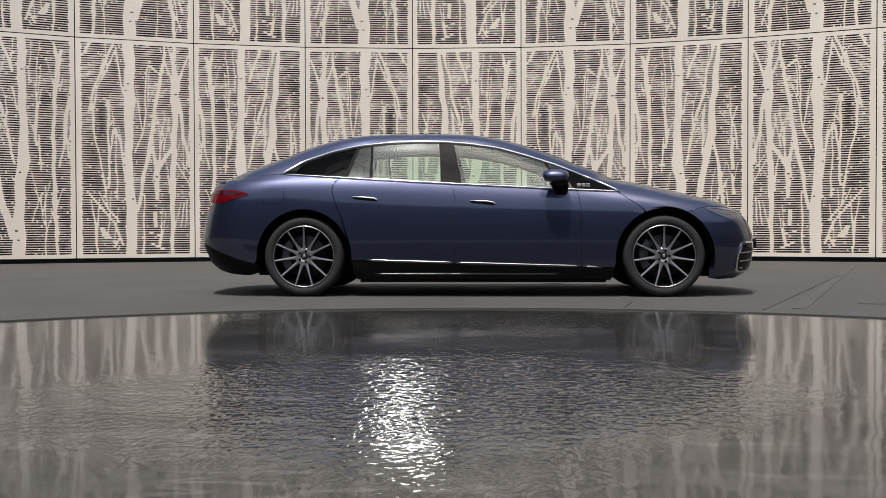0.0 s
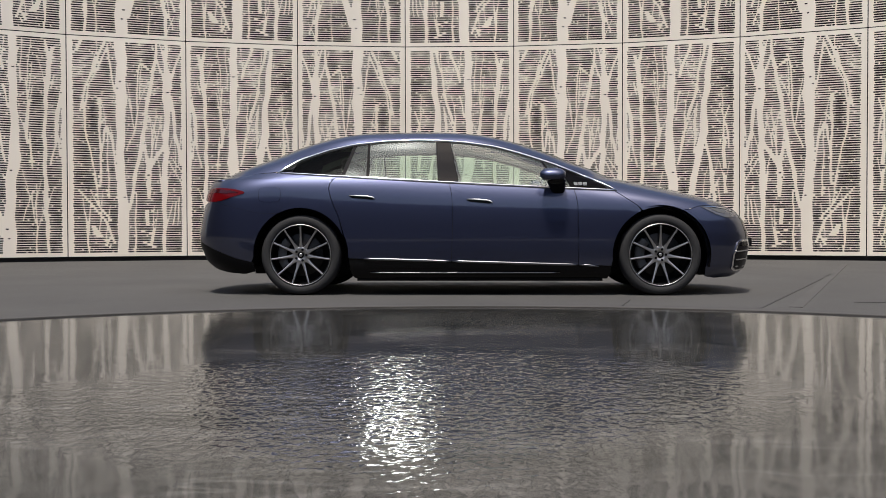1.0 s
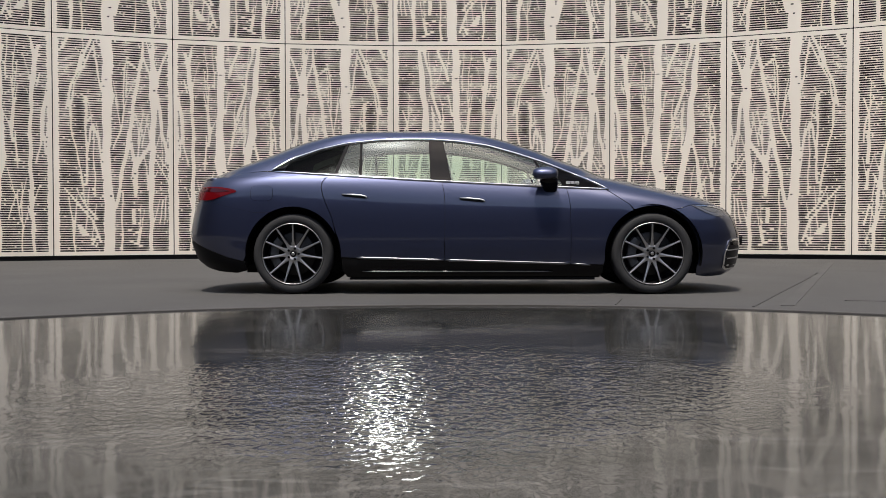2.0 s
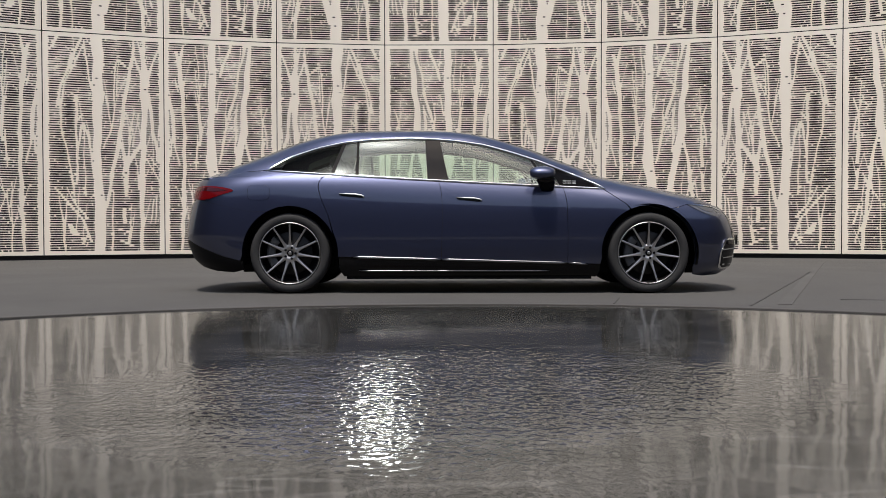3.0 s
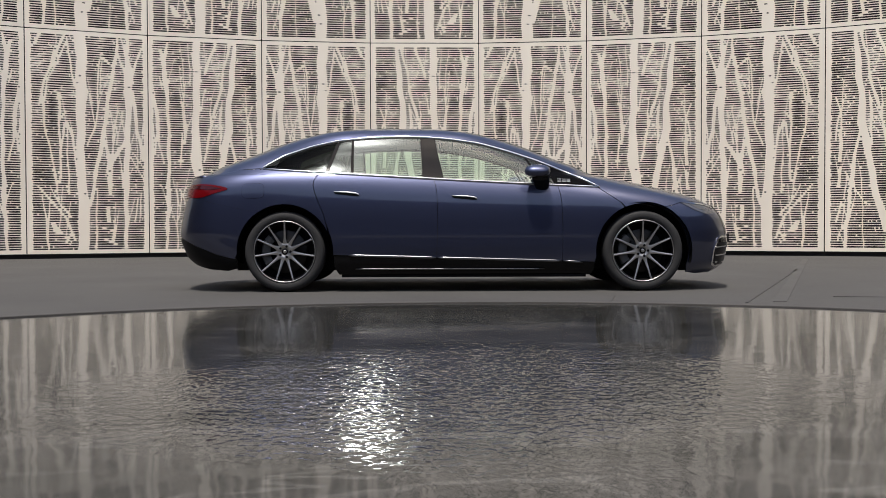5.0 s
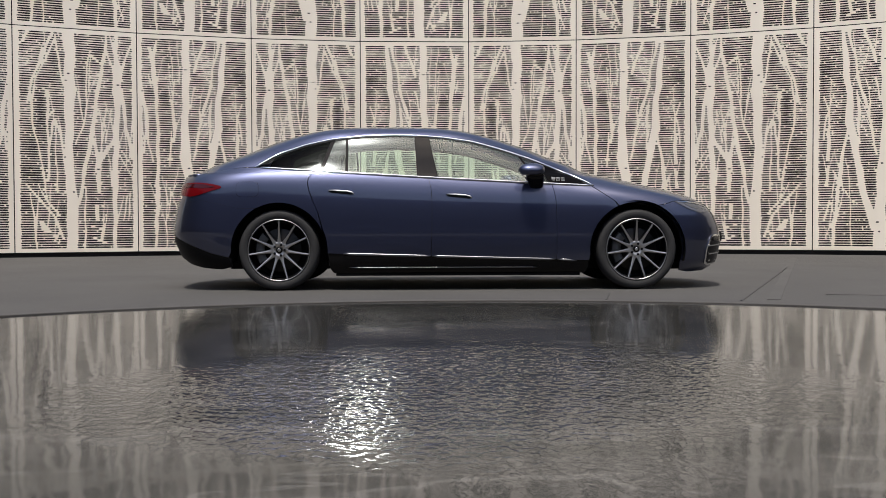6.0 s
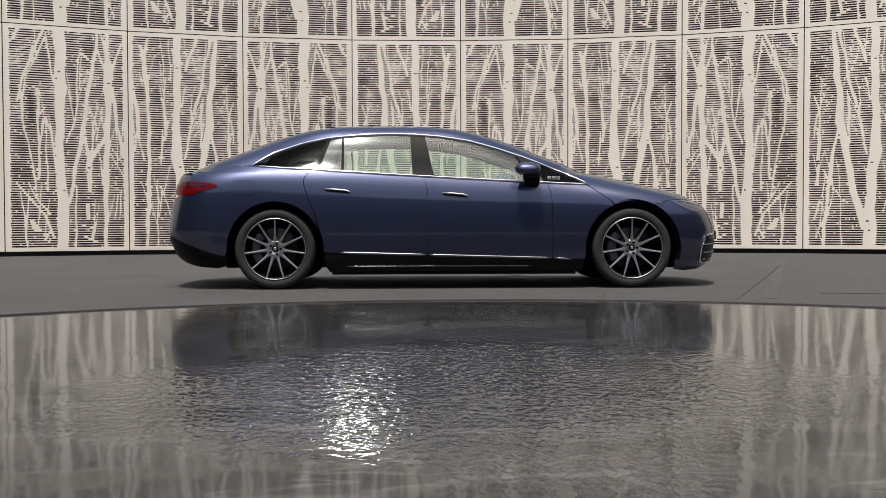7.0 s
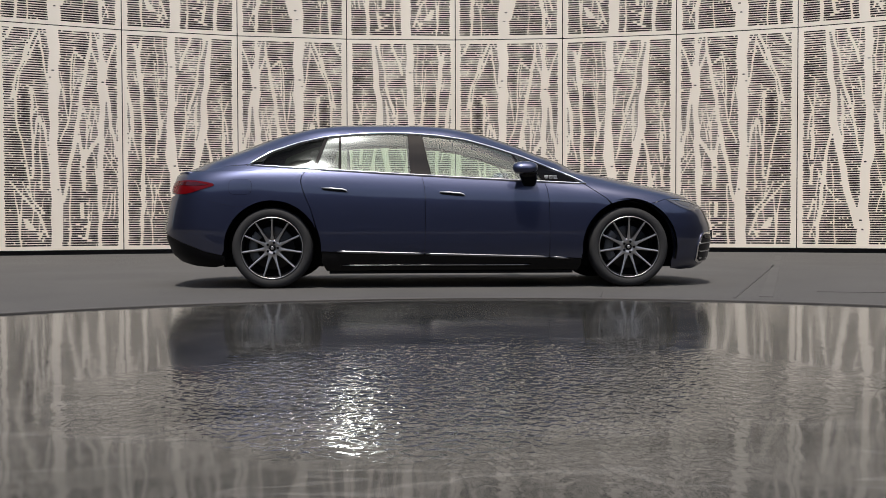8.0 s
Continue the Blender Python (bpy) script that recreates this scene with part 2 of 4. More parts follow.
# ---------------------------------------------------------------- curved screen wall
WALL_X, WALL_Y, WALL_R = -0.18, -8.446, 18.434
STEP, START = 0.1178, -0.4255            # angle of one panel, and of the joint where the count starts
PANEL_W, ROW_H, BASE_H = 2 * WALL_R * math.sin(STEP / 2), 4.17, 0.08
PITCH, SLOT = 0.0432, 0.0260


def trunk(u, v, w):
    """A leaning tree shape left solid in the sheet: positions across (u) and down (v) the panel, and widths."""
    return np.array(u), np.array(v), np.array(w)


# each: (across, down, width) along a trunk or branch, in shares of the panel
GROVE_ONE = []
GROVE_ONE.append(trunk((0.441, 0.451, 0.446, 0.446, 0.442, 0.439, 0.439, 0.449, 0.459, 0.462, 0.451), (0.002, 0.09, 0.153, 0.268, 0.375, 0.509, 0.616, 0.705, 0.793, 0.865, 0.998), (0.097, 0.094, 0.081, 0.097, 0.075, 0.068, 0.062, 0.078, 0.094, 0.091, 0.089)))
GROVE_ONE.append(trunk((0.117, 0.078, 0.019), (0.006, 0.051, 0.073), (0.023, 0.029, 0.026)))
GROVE_ONE.append(trunk((0.311, 0.227, 0.154, 0.105), (0.009, 0.113, 0.221, 0.332), (0.023, 0.021, 0.021, 0.019)))
GROVE_ONE.append(trunk((0.344, 0.251, 0.182, 0.138), (0.022, 0.131, 0.212, 0.332), (0.015, 0.013, 0.013, 0.015)))
GROVE_ONE.append(trunk((0.337, 0.365, 0.397), (0.013, 0.155, 0.234), (0.015, 0.015, 0.016)))
GROVE_ONE.append(trunk((0.224, 0.263, 0.272, 0.267, 0.279, 0.259), (0.257, 0.272, 0.334, 0.476, 0.6, 0.688), (0.016, 0.026, 0.024, 0.018, 0.015, 0.013)))
GROVE_ONE.append(trunk((0.136, 0.146, 0.162, 0.227, 0.246), (0.283, 0.389, 0.459, 0.618, 0.737), (0.013, 0.018, 0.016, 0.013, 0.015)))
GROVE_ONE.append(trunk((0.311, 0.285, 0.271), (0.409, 0.511, 0.679), (0.015, 0.013, 0.016)))
GROVE_ONE.append(trunk((0.337, 0.392, 0.405), (0.404, 0.545, 0.656), (0.013, 0.013, 0.015)))
GROVE_ONE.append(trunk((0.329, 0.334, 0.344), (0.422, 0.599, 0.736), (0.01, 0.01, 0.013)))
GROVE_ONE.append(trunk((0.094, 0.211, 0.308, 0.392), (0.706, 0.777, 0.847, 0.958), (0.013, 0.023, 0.023, 0.021)))
GROVE_ONE.append(trunk((0.13, 0.154, 0.175), (0.749, 0.866, 0.998), (0.011, 0.013, 0.015)))
GROVE_ONE.append(trunk((0.191, 0.259, 0.348), (0.708, 0.777, 0.843), (0.01, 0.013, 0.023)))
GROVE_ONE.append(trunk((0.211, 0.263), (0.879, 0.919), (0.039, 0.062)))
GROVE_ONE.append(trunk((0.36, 0.311), (0.918, 0.963), (0.019, 0.023)))
GROVE_ONE.append(trunk((0.324, 0.272), (0.355, 0.398), (0.016, 0.019)))
GROVE_ONE.append(trunk((0.742, 0.739, 0.697, 0.656, 0.624, 0.567, 0.515), (0.007, 0.083, 0.192, 0.327, 0.471, 0.614, 0.789), (0.019, 0.028, 0.031, 0.032, 0.036, 0.032, 0.026)))
GROVE_ONE.append(trunk((0.755, 0.802, 0.81), (0.083, 0.154, 0.279), (0.016, 0.023, 0.021)))
GROVE_ONE.append(trunk((0.828, 0.827, 0.843, 0.838, 0.83, 0.823, 0.815, 0.81, 0.809, 0.804), (0, 0.081, 0.18, 0.261, 0.387, 0.504, 0.612, 0.711, 0.818, 0.998), (0.024, 0.032, 0.068, 0.058, 0.049, 0.045, 0.049, 0.049, 0.032, 0.029)))
GROVE_ONE.append(trunk((0.775, 0.833), (0.006, 0.121), (0.015, 0.016)))
GROVE_ONE.append(trunk((0.959, 0.891, 0.851), (0.037, 0.125, 0.202), (0.015, 0.021, 0.023)))
GROVE_ONE.append(trunk((0.872, 0.891, 0.93, 0.95), (0.251, 0.368, 0.502, 0.574), (0.026, 0.026, 0.024, 0.019)))
GROVE_ONE.append(trunk((0.64, 0.669, 0.677, 0.673), (0.493, 0.577, 0.631, 0.739), (0.016, 0.039, 0.055, 0.029)))
GROVE_ONE.append(trunk((0.823, 0.737, 0.689), (0.472, 0.541, 0.595), (0.039, 0.039, 0.036)))
GROVE_ONE.append(trunk((0.608, 0.575, 0.587, 0.551, 0.491), (0.078, 0.239, 0.328, 0.436, 0.517), (0.01, 0.013, 0.013, 0.015, 0.015)))
GROVE_ONE.append(trunk((0.564, 0.502), (0.4, 0.499), (0.011, 0.013)))
GROVE_ONE.append(trunk((0.856, 0.953), (0.564, 0.664), (0.013, 0.013)))
GROVE_ONE.append(trunk((0.888, 0.959), (0.557, 0.61), (0.01, 0.011)))
GROVE_ONE.append(trunk((0.567, 0.558), (0.712, 0.998), (0.013, 0.015)))
GROVE_ONE.append(trunk((0.661, 0.661), (0.797, 0.864), (0.029, 0.032)))
GROVE_ONE.append(trunk((0.619, 0.7), (0.9, 0.91), (0.032, 0.045)))
GROVE_ONE.append(trunk((0.64, 0.721), (0.953, 0.973), (0.032, 0.036)))
GROVE_ONE.append(trunk((0.781, 0.788), (0.635, 0.706), (0.019, 0.036)))
GROVE_ONE.append(trunk((0.911, 0.875), (0.755, 0.872), (0.01, 0.011)))
GROVE_ONE.append(trunk((0.937, 0.917), (0.737, 0.872), (0.01, 0.011)))
GROVE_ONE.append(trunk((0.624, 0.713), (0.104, 0.138), (0.032, 0.019)))
GROVE_ONE.append(trunk((0.64, 0.6), (0.265, 0.221), (0.019, 0.013)))
GROVE_ONE.append(trunk((0.746, 0.713, 0.694), (0.325, 0.433, 0.559), (0.01, 0.013, 0.015)))
GROVE_ONE.append(trunk((0.778, 0.762, 0.729), (0.343, 0.433, 0.505), (0.01, 0.011, 0.013)))
GROVE_TWO = []
GROVE_TWO.append(trunk((0.58, 0.579, 0.58, 0.588, 0.592, 0.588, 0.561, 0.556, 0.548, 0.544, 0.547), (0, 0.145, 0.274, 0.36, 0.472, 0.567, 0.662, 0.748, 0.834, 0.921, 0.998), (0.064, 0.067, 0.063, 0.056, 0.073, 0.096, 0.085, 0.076, 0.088, 0.108, 0.102)))
GROVE_TWO.append(trunk((0.238, 0.26, 0.269, 0.297, 0.298, 0.3, 0.329, 0.365, 0.395, 0.446, 0.515), (0.003, 0.084, 0.205, 0.274, 0.36, 0.429, 0.498, 0.593, 0.705, 0.809, 0.921), (0.026, 0.044, 0.056, 0.05, 0.061, 0.07, 0.067, 0.056, 0.056, 0.061, 0.073)))
GROVE_TWO.append(trunk((0.285, 0.256, 0.219, 0.19, 0.167), (0.447, 0.541, 0.705, 0.834, 0.998), (0.018, 0.022, 0.026, 0.026, 0.029)))
GROVE_TWO.append(trunk((0.281, 0.344, 0.354, 0.387, 0.439), (0.007, 0.136, 0.188, 0.274, 0.36), (0.015, 0.019, 0.022, 0.026, 0.026)))
GROVE_TWO.append(trunk((0.412, 0.482, 0.509), (0.003, 0.11, 0.158), (0.02, 0.026, 0.018)))
GROVE_TWO.append(trunk((0.351, 0.383, 0.365, 0.383), (0.283, 0.378, 0.455, 0.524), (0.012, 0.026, 0.018, 0.015)))
GROVE_TWO.append(trunk((0.471, 0.45, 0.482, 0.515), (0.334, 0.403, 0.472, 0.576), (0.018, 0.026, 0.018, 0.018)))
GROVE_TWO.append(trunk((0.088, 0.132, 0.139, 0.132), (0.3, 0.386, 0.455, 0.595), (0.012, 0.013, 0.013, 0.015)))
GROVE_TWO.append(trunk((0.11, 0.088), (0.395, 0.498), (0.013, 0.015)))
GROVE_TWO.append(trunk((0.123, 0.12), (0.455, 0.593), (0.013, 0.019)))
GROVE_TWO.append(trunk((0.129, 0.108), (0.632, 0.714), (0.018, 0.032)))
GROVE_TWO.append(trunk((0.164, 0.208), (0.645, 0.701), (0.015, 0.02)))
GROVE_TWO.append(trunk((0.178, 0.164), (0.662, 0.77), (0.009, 0.01)))
GROVE_TWO.append(trunk((0.14, 0.088), (0.791, 0.882), (0.013, 0.019)))
GROVE_TWO.append(trunk((0.17, 0.114), (0.873, 0.951), (0.012, 0.013)))
GROVE_TWO.append(trunk((0.3, 0.31, 0.316), (0.679, 0.834, 0.998), (0.007, 0.007, 0.009)))
GROVE_TWO.append(trunk((0.237, 0.336), (0.718, 0.8), (0.007, 0.009)))
GROVE_TWO.append(trunk((0.392, 0.336), (0.188, 0.231), (0.015, 0.01)))
GROVE_TWO.append(trunk((0.504, 0.544), (0.231, 0.334), (0.018, 0.012)))
GROVE_TWO.append(trunk((0.829, 0.868, 0.848, 0.832, 0.824, 0.826, 0.832, 0.851), (0.019, 0.098, 0.199, 0.324, 0.449, 0.616, 0.783, 0.996), (0.015, 0.039, 0.042, 0.03, 0.03, 0.03, 0.033, 0.021)))
GROVE_TWO.append(trunk((0.895, 0.874), (0.044, 0.119), (0.03, 0.024)))
GROVE_TWO.append(trunk((0.953, 0.923, 0.922, 0.905, 0.871), (0.261, 0.349, 0.416, 0.499, 0.591), (0.015, 0.033, 0.033, 0.018, 0.012)))
GROVE_TWO.append(trunk((0.922, 0.943), (0.416, 0.549), (0.015, 0.015)))
GROVE_TWO.append(trunk((0.704, 0.686, 0.68, 0.692), (0.29, 0.366, 0.416, 0.487), (0.015, 0.024, 0.03, 0.021)))
GROVE_TWO.append(trunk((0.713, 0.713, 0.728), (0.449, 0.537, 0.608), (0.012, 0.021, 0.009)))
GROVE_TWO.append(trunk((0.755, 0.758), (0.683, 0.996), (0.009, 0.011)))
GROVE_TWO.append(trunk((0.725, 0.652), (0.712, 0.841), (0.008, 0.009)))
GROVE_TWO.append(trunk((0.716, 0.746), (0.725, 0.858), (0.008, 0.009)))
GROVE_TWO.append(trunk((0.653, 0.635), (0.019, 0.207), (0.009, 0.012)))
GROVE_TWO.append(trunk((0.674, 0.698), (0.199, 0.299), (0.009, 0.012)))
GROVE_TWO.append(trunk((0.899, 0.881), (0.174, 0.232), (0.012, 0.015)))
GROVE_TWO.append(trunk((0.809, 0.842), (0.8, 0.891), (0.008, 0.012)))
# each: (across, down, reach across, reach down, more or less open)
SHADES_ONE = [(0.21, 0.35, 0.035, 0.09, 1.0), (0.53, 0.19, 0.05, 0.07, 0.7), (0.33, 0.12, 0.07, 0.05, 0.6), (0.68, 0.06, 0.05, 0.04, 0.8),
              (0.56, 0.35, 0.03, 0.05, 0.6), (0.15, 0.56, 0.09, 0.10, 0.4), (0.60, 0.93, 0.05, 0.05, 0.4), (0.10, 0.14, 0.08, 0.05, -0.8),
              (0.08, 0.36, 0.06, 0.05, -0.9), (0.70, 0.38, 0.08, 0.07, -0.7), (0.66, 0.22, 0.05, 0.04, -0.8), (0.27, 0.93, 0.08, 0.04, -0.7)]
SHADES_TWO = [(0.13, 0.17, 0.09, 0.06, 0.8), (0.45, 0.29, 0.04, 0.03, 0.8), (0.72, 0.11, 0.04, 0.05, 0.7), (0.75, 0.31, 0.04, 0.06, 0.6),
              (0.46, 0.72, 0.05, 0.05, 0.5), (0.12, 0.60, 0.06, 0.04, 0.5), (0.88, 0.72, 0.05, 0.05, 0.5), (0.72, 0.85, 0.04, 0.06, 0.4),
              (0.45, 0.12, 0.10, 0.05, -0.7), (0.42, 0.42, 0.10, 0.05, -0.8), (0.90, 0.35, 0.06, 0.06, -0.5), (0.14, 0.83, 0.07, 0.05, -0.5)]


def screen_mesh(name, grove, shades, mirrored, seed):
    """A metal sheet with rows of narrow slots, cut taller or lower as in a halftone picture and interrupted where the tree shapes stand."""
    rnd = random.Random(seed)
    depth, gap, edge, jump = 0.010, 0.009, 0.075, 0.0006
    twigs = []
    for k in range(34):                       # thin side branches growing from the trunks
        us, vs, ws = grove[rnd.randrange(len(grove))]
        v = rnd.uniform(vs[0], vs[-1])
        u = float(np.interp(v, vs, us))
        lean, rise = rnd.choice((-1, 1)) * rnd.uniform(0.02, 0.09), rnd.uniform(0.08, 0.24)
        w = rnd.uniform(0.005, 0.008)
        twigs.append(trunk((u + lean, u + 0.4 * lean, u), (v - rise, v - 0.5 * rise, v), (w * 0.8, w, w * 1.2)))

    def tone(u, v):
        """How far the slots open here: 0 for the usual height."""
        t = 0.75 * noise.noise((u * 9, v * 13, seed + 3.0)) + 0.35 * noise.noise((u * 30, v * 34, seed + 8.0)) + 0.5 * (v - 0.45)
        for su, sv, ru, rv, more in shades:
            t += more * math.exp(-((u - su) / ru) ** 2 - ((v - sv) / rv) ** 2)
        return max(-1.0, min(1.0, t))

    rows = int((ROW_H - 2 * edge) / PITCH)
    lines = []                                # for each row: its height and (place across, half opening) along it
    for i in range(rows):
        v = 1 - (i + 0.5) / rows
        solid = [(-1.0, 0.045 + rnd.random() * 0.012), (0.950 + rnd.random() * 0.012, 2.0)]
        for us, vs, ws in grove + twigs:
            if min(vs[0], vs[-1]) - 0.004 <= v <= max(vs[0], vs[-1]) + 0.004:
                c, w = np.interp(v, vs, us), np.interp(v, vs, ws)
                c += min(0.004, 0.4 * w) * math.sin(37 * v + 9 * us[0]) + rnd.uniform(-0.0015, 0.0015)
                w = max(0.006, w + min(0.010, 0.4 * w) * noise.noise((v * 24, us[0] * 50, seed)) + rnd.uniform(-0.003, 0.003))
                solid.append((c - w / 2, c + w / 2))
        u = 0.06
        while u < 0.94:                       # short bridges, many where the picture is pale and few where it is dark
            u += rnd.uniform(0.02, 0.07)
            if rnd.random() < 0.10 - 0.55 * min(0.0, tone(u, v) + 0.15):
                w = rnd.uniform(0.006, 0.014)
                solid.append((u - w / 2, u + w / 2))
        merged = []
        for a, b in sorted(solid):
            if merged and a - merged[-1][1] < 0.008:
                merged[-1][1] = max(merged[-1][1], b)
            else:
                merged.append([a, b])
        nicked = []
        for a, b in merged:                   # short nicks in the bark
            if 0.055 < b - a < 0.5 and a > 0.1 and b < 0.9 and rnd.random() < 0.02:
                c, w = rnd.uniform(a + 0.008, b - 0.030), rnd.uniform(0.014, 0.024)
                nicked += [(a, c), (c + w, b)]
            else:
                nicked.append((a, b))
        line = [(gap, 0.0)]
        for (_, a), (b, _) in zip(nicked, nicked[1:]):
            n = max(2, int((b - a) / 0.03) + 1)
            line.append((a * PANEL_W - jump, 0.0))
            for k in range(n + 1):
                u = a + (b - a) * k / n
                h = SLOT / 2 * (1 + 0.38 * tone(u, v)) * (0.86 if k in (0, n) else 1.0)
                line.append((u * PANEL_W, h))
            line.append((b * PANEL_W + jump, 0.0))
        line.append((PANEL_W - gap, 0.0))
        lines.append((edge + (i + 0.5) * PITCH, line))
    flat = [(gap, 0.0), (PANEL_W - gap, 0.0)]
    lines = [(gap, flat)] + lines + [(ROW_H - gap, flat)]
    verts, faces = [], []
    for (z0, low), (z1, high) in zip(lines, lines[1:]):
        xs = sorted({p[0] for p in low} | {p[0] for p in high})
        bottom = z0 + np.interp(xs, [p[0] for p in low], [p[1] for p in low])
        top = z1 - np.interp(xs, [p[0] for p in high], [p[1] for p in high])
        n = len(verts)
        for x, p, q in zip(xs, bottom, top):
            x = PANEL_W - x if mirrored else x
            verts.extend(((x, 0, p), (x, 0, q), (x, depth, q), (x, depth, p)))
        for k in range(len(xs) - 1):
            a, b = n + 4 * k, n + 4 * k + 4
            for i, j in ((0, 1), (1, 2), (2, 3), (3, 0)):
                q = (a + i, b + i, b + j, a + j)
                faces.append(q[::-1] if mirrored else q)
    me = bpy.data.meshes.new(name)
    me.from_pydata(verts, [], faces)
    me.materials.append(STONE)
    return me


SCREENS = [screen_mesh("screen_panel", GROVE_ONE, SHADES_ONE, False, 1), screen_mesh("screen_panel", GROVE_TWO, SHADES_TWO, True, 2),
           screen_mesh("screen_panel", GROVE_ONE, SHADES_ONE, True, 1), screen_mesh("screen_panel", GROVE_TWO, SHADES_TWO, False, 2)]
wall = thing("wall_north", "curved wall of cream metal panels slotted into tree shapes", "wall", "structure")
SETTLED = {0: 0.0012, 1: 0.0012, 2: 0.0002, 3: -0.0015, 4: -0.0014, 5: -0.003, 6: -0.0007, 7: 0.003}   # joints slightly off their even steps
for row in range(2):
    for i in range(-3, 11):
        a, b = START + i * STEP + SETTLED.get(i, 0), START + (i + 1) * STEP + SETTLED.get(i + 1, 0)
        kind = i % 4 if row == 0 else (1, 0, 3, 2)[i % 4]
        ob = new("screen_panel", SCREENS[kind])
        ob.parent = wall
        mid = (a + b) / 2
        ob.matrix_world = Matrix.Translation((WALL_X + WALL_R * math.sin(a), WALL_Y + WALL_R * math.cos(a), BASE_H + row * ROW_H)) @ Matrix.Rotation(-mid, 4, "Z") @ Matrix.Diagonal(((b - a) / STEP, 1, 1, 1))


def arc_wall(r, z0, z1, thick, lo=-3, hi=11):
    """A curved strip of wall with thickness."""
    bm = bmesh.new()
    loops = []
    for k in range(lo, hi + 1):
        a = START + k * STEP
        loops.append([bm.verts.new((WALL_X + q * math.sin(a), WALL_Y + q * math.cos(a), z)) for q, z in ((r, z0), (r, z1), (r + thick, z1), (r + thick, z0))])
    for p, q in zip(loops, loops[1:]):
        for k in range(4):
            bm.faces.new((p[k], q[k], q[(k + 1) % 4], p[(k + 1) % 4]))
    bm.faces.new(loops[0])
    bm.faces.new(loops[-1][::-1])
    bmesh.ops.recalc_face_normals(bm, faces=bm.faces)
    return bm


# assumed backing; its colour carries the darkness seen through the slots
part("back_wall", arc_wall(WALL_R + 0.9, 0, BASE_H + 2 * ROW_H, 0.25), BEHIND, wall, "assumed backing wall, near black for the shade behind the slotted panels")
part("base_recess", arc_wall(WALL_R + 0.06, 0, BASE_H - 0.004, 0.3), JOINT, wall, "dark recessed base strip")
part("coping", arc_wall(WALL_R - 0.02, BASE_H + 2 * ROW_H + 0.004, BASE_H + 2 * ROW_H + 0.06, 1.2), STONE, wall)

# unseen wall, added to give the car's side something dark to reflect
south = thing("wall_south", "unseen dark wall added to close the court and darken the car's reflections", "wall", "structure")
part("reflected_dark_wall", arc_wall(WALL_R, 0, BASE_H + 2 * ROW_H, 0.4, 11, 50), UNSEEN_DARK, south)


# ---------------------------------------------------------------- the car
# The body is a stack of level outlines: half width by height, and the front and rear ends by height.
FRONT = smooth_curve([(0.10, 2.25), (0.16, 2.44), (0.25, 2.515), (0.43, 2.55), (0.55, 2.535), (0.67, 2.487), (0.77, 2.40), (0.85, 2.24), (0.90, 2.06), (0.97, 1.77), (1.03, 1.50), (1.058, 1.32), (1.075, 1.24), (1.136, 1.10), (1.211, 0.90), (1.298, 0.69), (1.389, 0.43), (1.465, 0.14), (1.500, -0.12), (1.520, -0.33), (1.534, -0.5)], 0.05, 1.545, 0.02)
REAR = smooth_curve([(0.10, -2.30), (0.20, -2.50), (0.30, -2.615), (0.455, -2.675), (0.545, -2.685), (0.718, -2.655), (0.927, -2.605), (1.03, -2.58), (1.058, -2.55), (1.075, -2.47), (1.102, -2.39), (1.204, -2.13), (1.284, -1.92), (1.374, -1.70), (1.449, -1.44), (1.500, -1.15), (1.520, -0.88), (1.534, -0.6)], 0.05, 1.545, 0.015)
HALF = smooth_curve([(0.10, 0.80), (0.16, 0.895), (0.25, 0.939), (0.40, 0.9545), (0.50, 0.957), (0.65, 0.9560), (0.73, 0.953), (0.79, 0.948), (0.86, 0.936), (0.92, 0.919), (0.98, 0.894), (1.03, 0.864), (1.10, 0.828), (1.20, 0.780), (1.30, 0.727), (1.40, 0.668), (1.44, 0.632), (1.47, 0.575), (1.495, 0.48), (1.515, 0.34), (1.527, 0.20), (1.534, 0.06)], 0.05, 1.545, 0.016)
BELT = lambda x: 0.9335 + 0.0565 * (1.2 - x) - 0.0035 * (1.2 - x) * (x + 1.8)
DLO_TOP = smooth_curve([(-1.84, 1.106), (-1.63, 1.240), (-1.38, 1.327), (-1.15, 1.378), (-0.85, 1.408), (-0.57, 1.416), (-0.35, 1.410), (-0.13, 1.393), (0.14, 1.353), (0.40, 1.280), (0.65, 1.197), (0.90, 1.099), (1.11, 1.001), (1.24, 0.935)], -1.9, 1.3, 0.05)
WHEEL_F, WHEEL_R, WHEEL_Z, TYRE, ARCH = 1.605, -1.605, 0.362, 0.362, 0.425


def blend(a, b, t):
    t = min(1.0, max(0.0, t))
    return a + (b - a) * t * t * (3 - 2 * t)


def ends(z):
    """Where the level outline starts to round off, its tips, and how square it is."""
    f, r = FRONT(z), REAR(z)
    n = blend(2.9, 4.0, (z - 1.05) / 0.12)
    reach = 0.46 * (f - r)
    return f, r, f - min(reach, blend(1.15, 1.0, (z - 0.9) / 0.2)), r + min(reach, blend(0.72, 1.0, (z - 0.9) / 0.25)), n


def half_width(x, z):
    bump = math.exp(-((z - 1.0) / 0.25) ** 2)
    bow = blend(0.008, 0.032, (z - 0.95) / 0.35) * blend(1, 0, (z - 1.44) / 0.07)
    return HALF(z + 0.045 * min(1.3, max(-1.8, x)) * bump) - bow * min(1.3, abs(x + 0.35)) ** 2


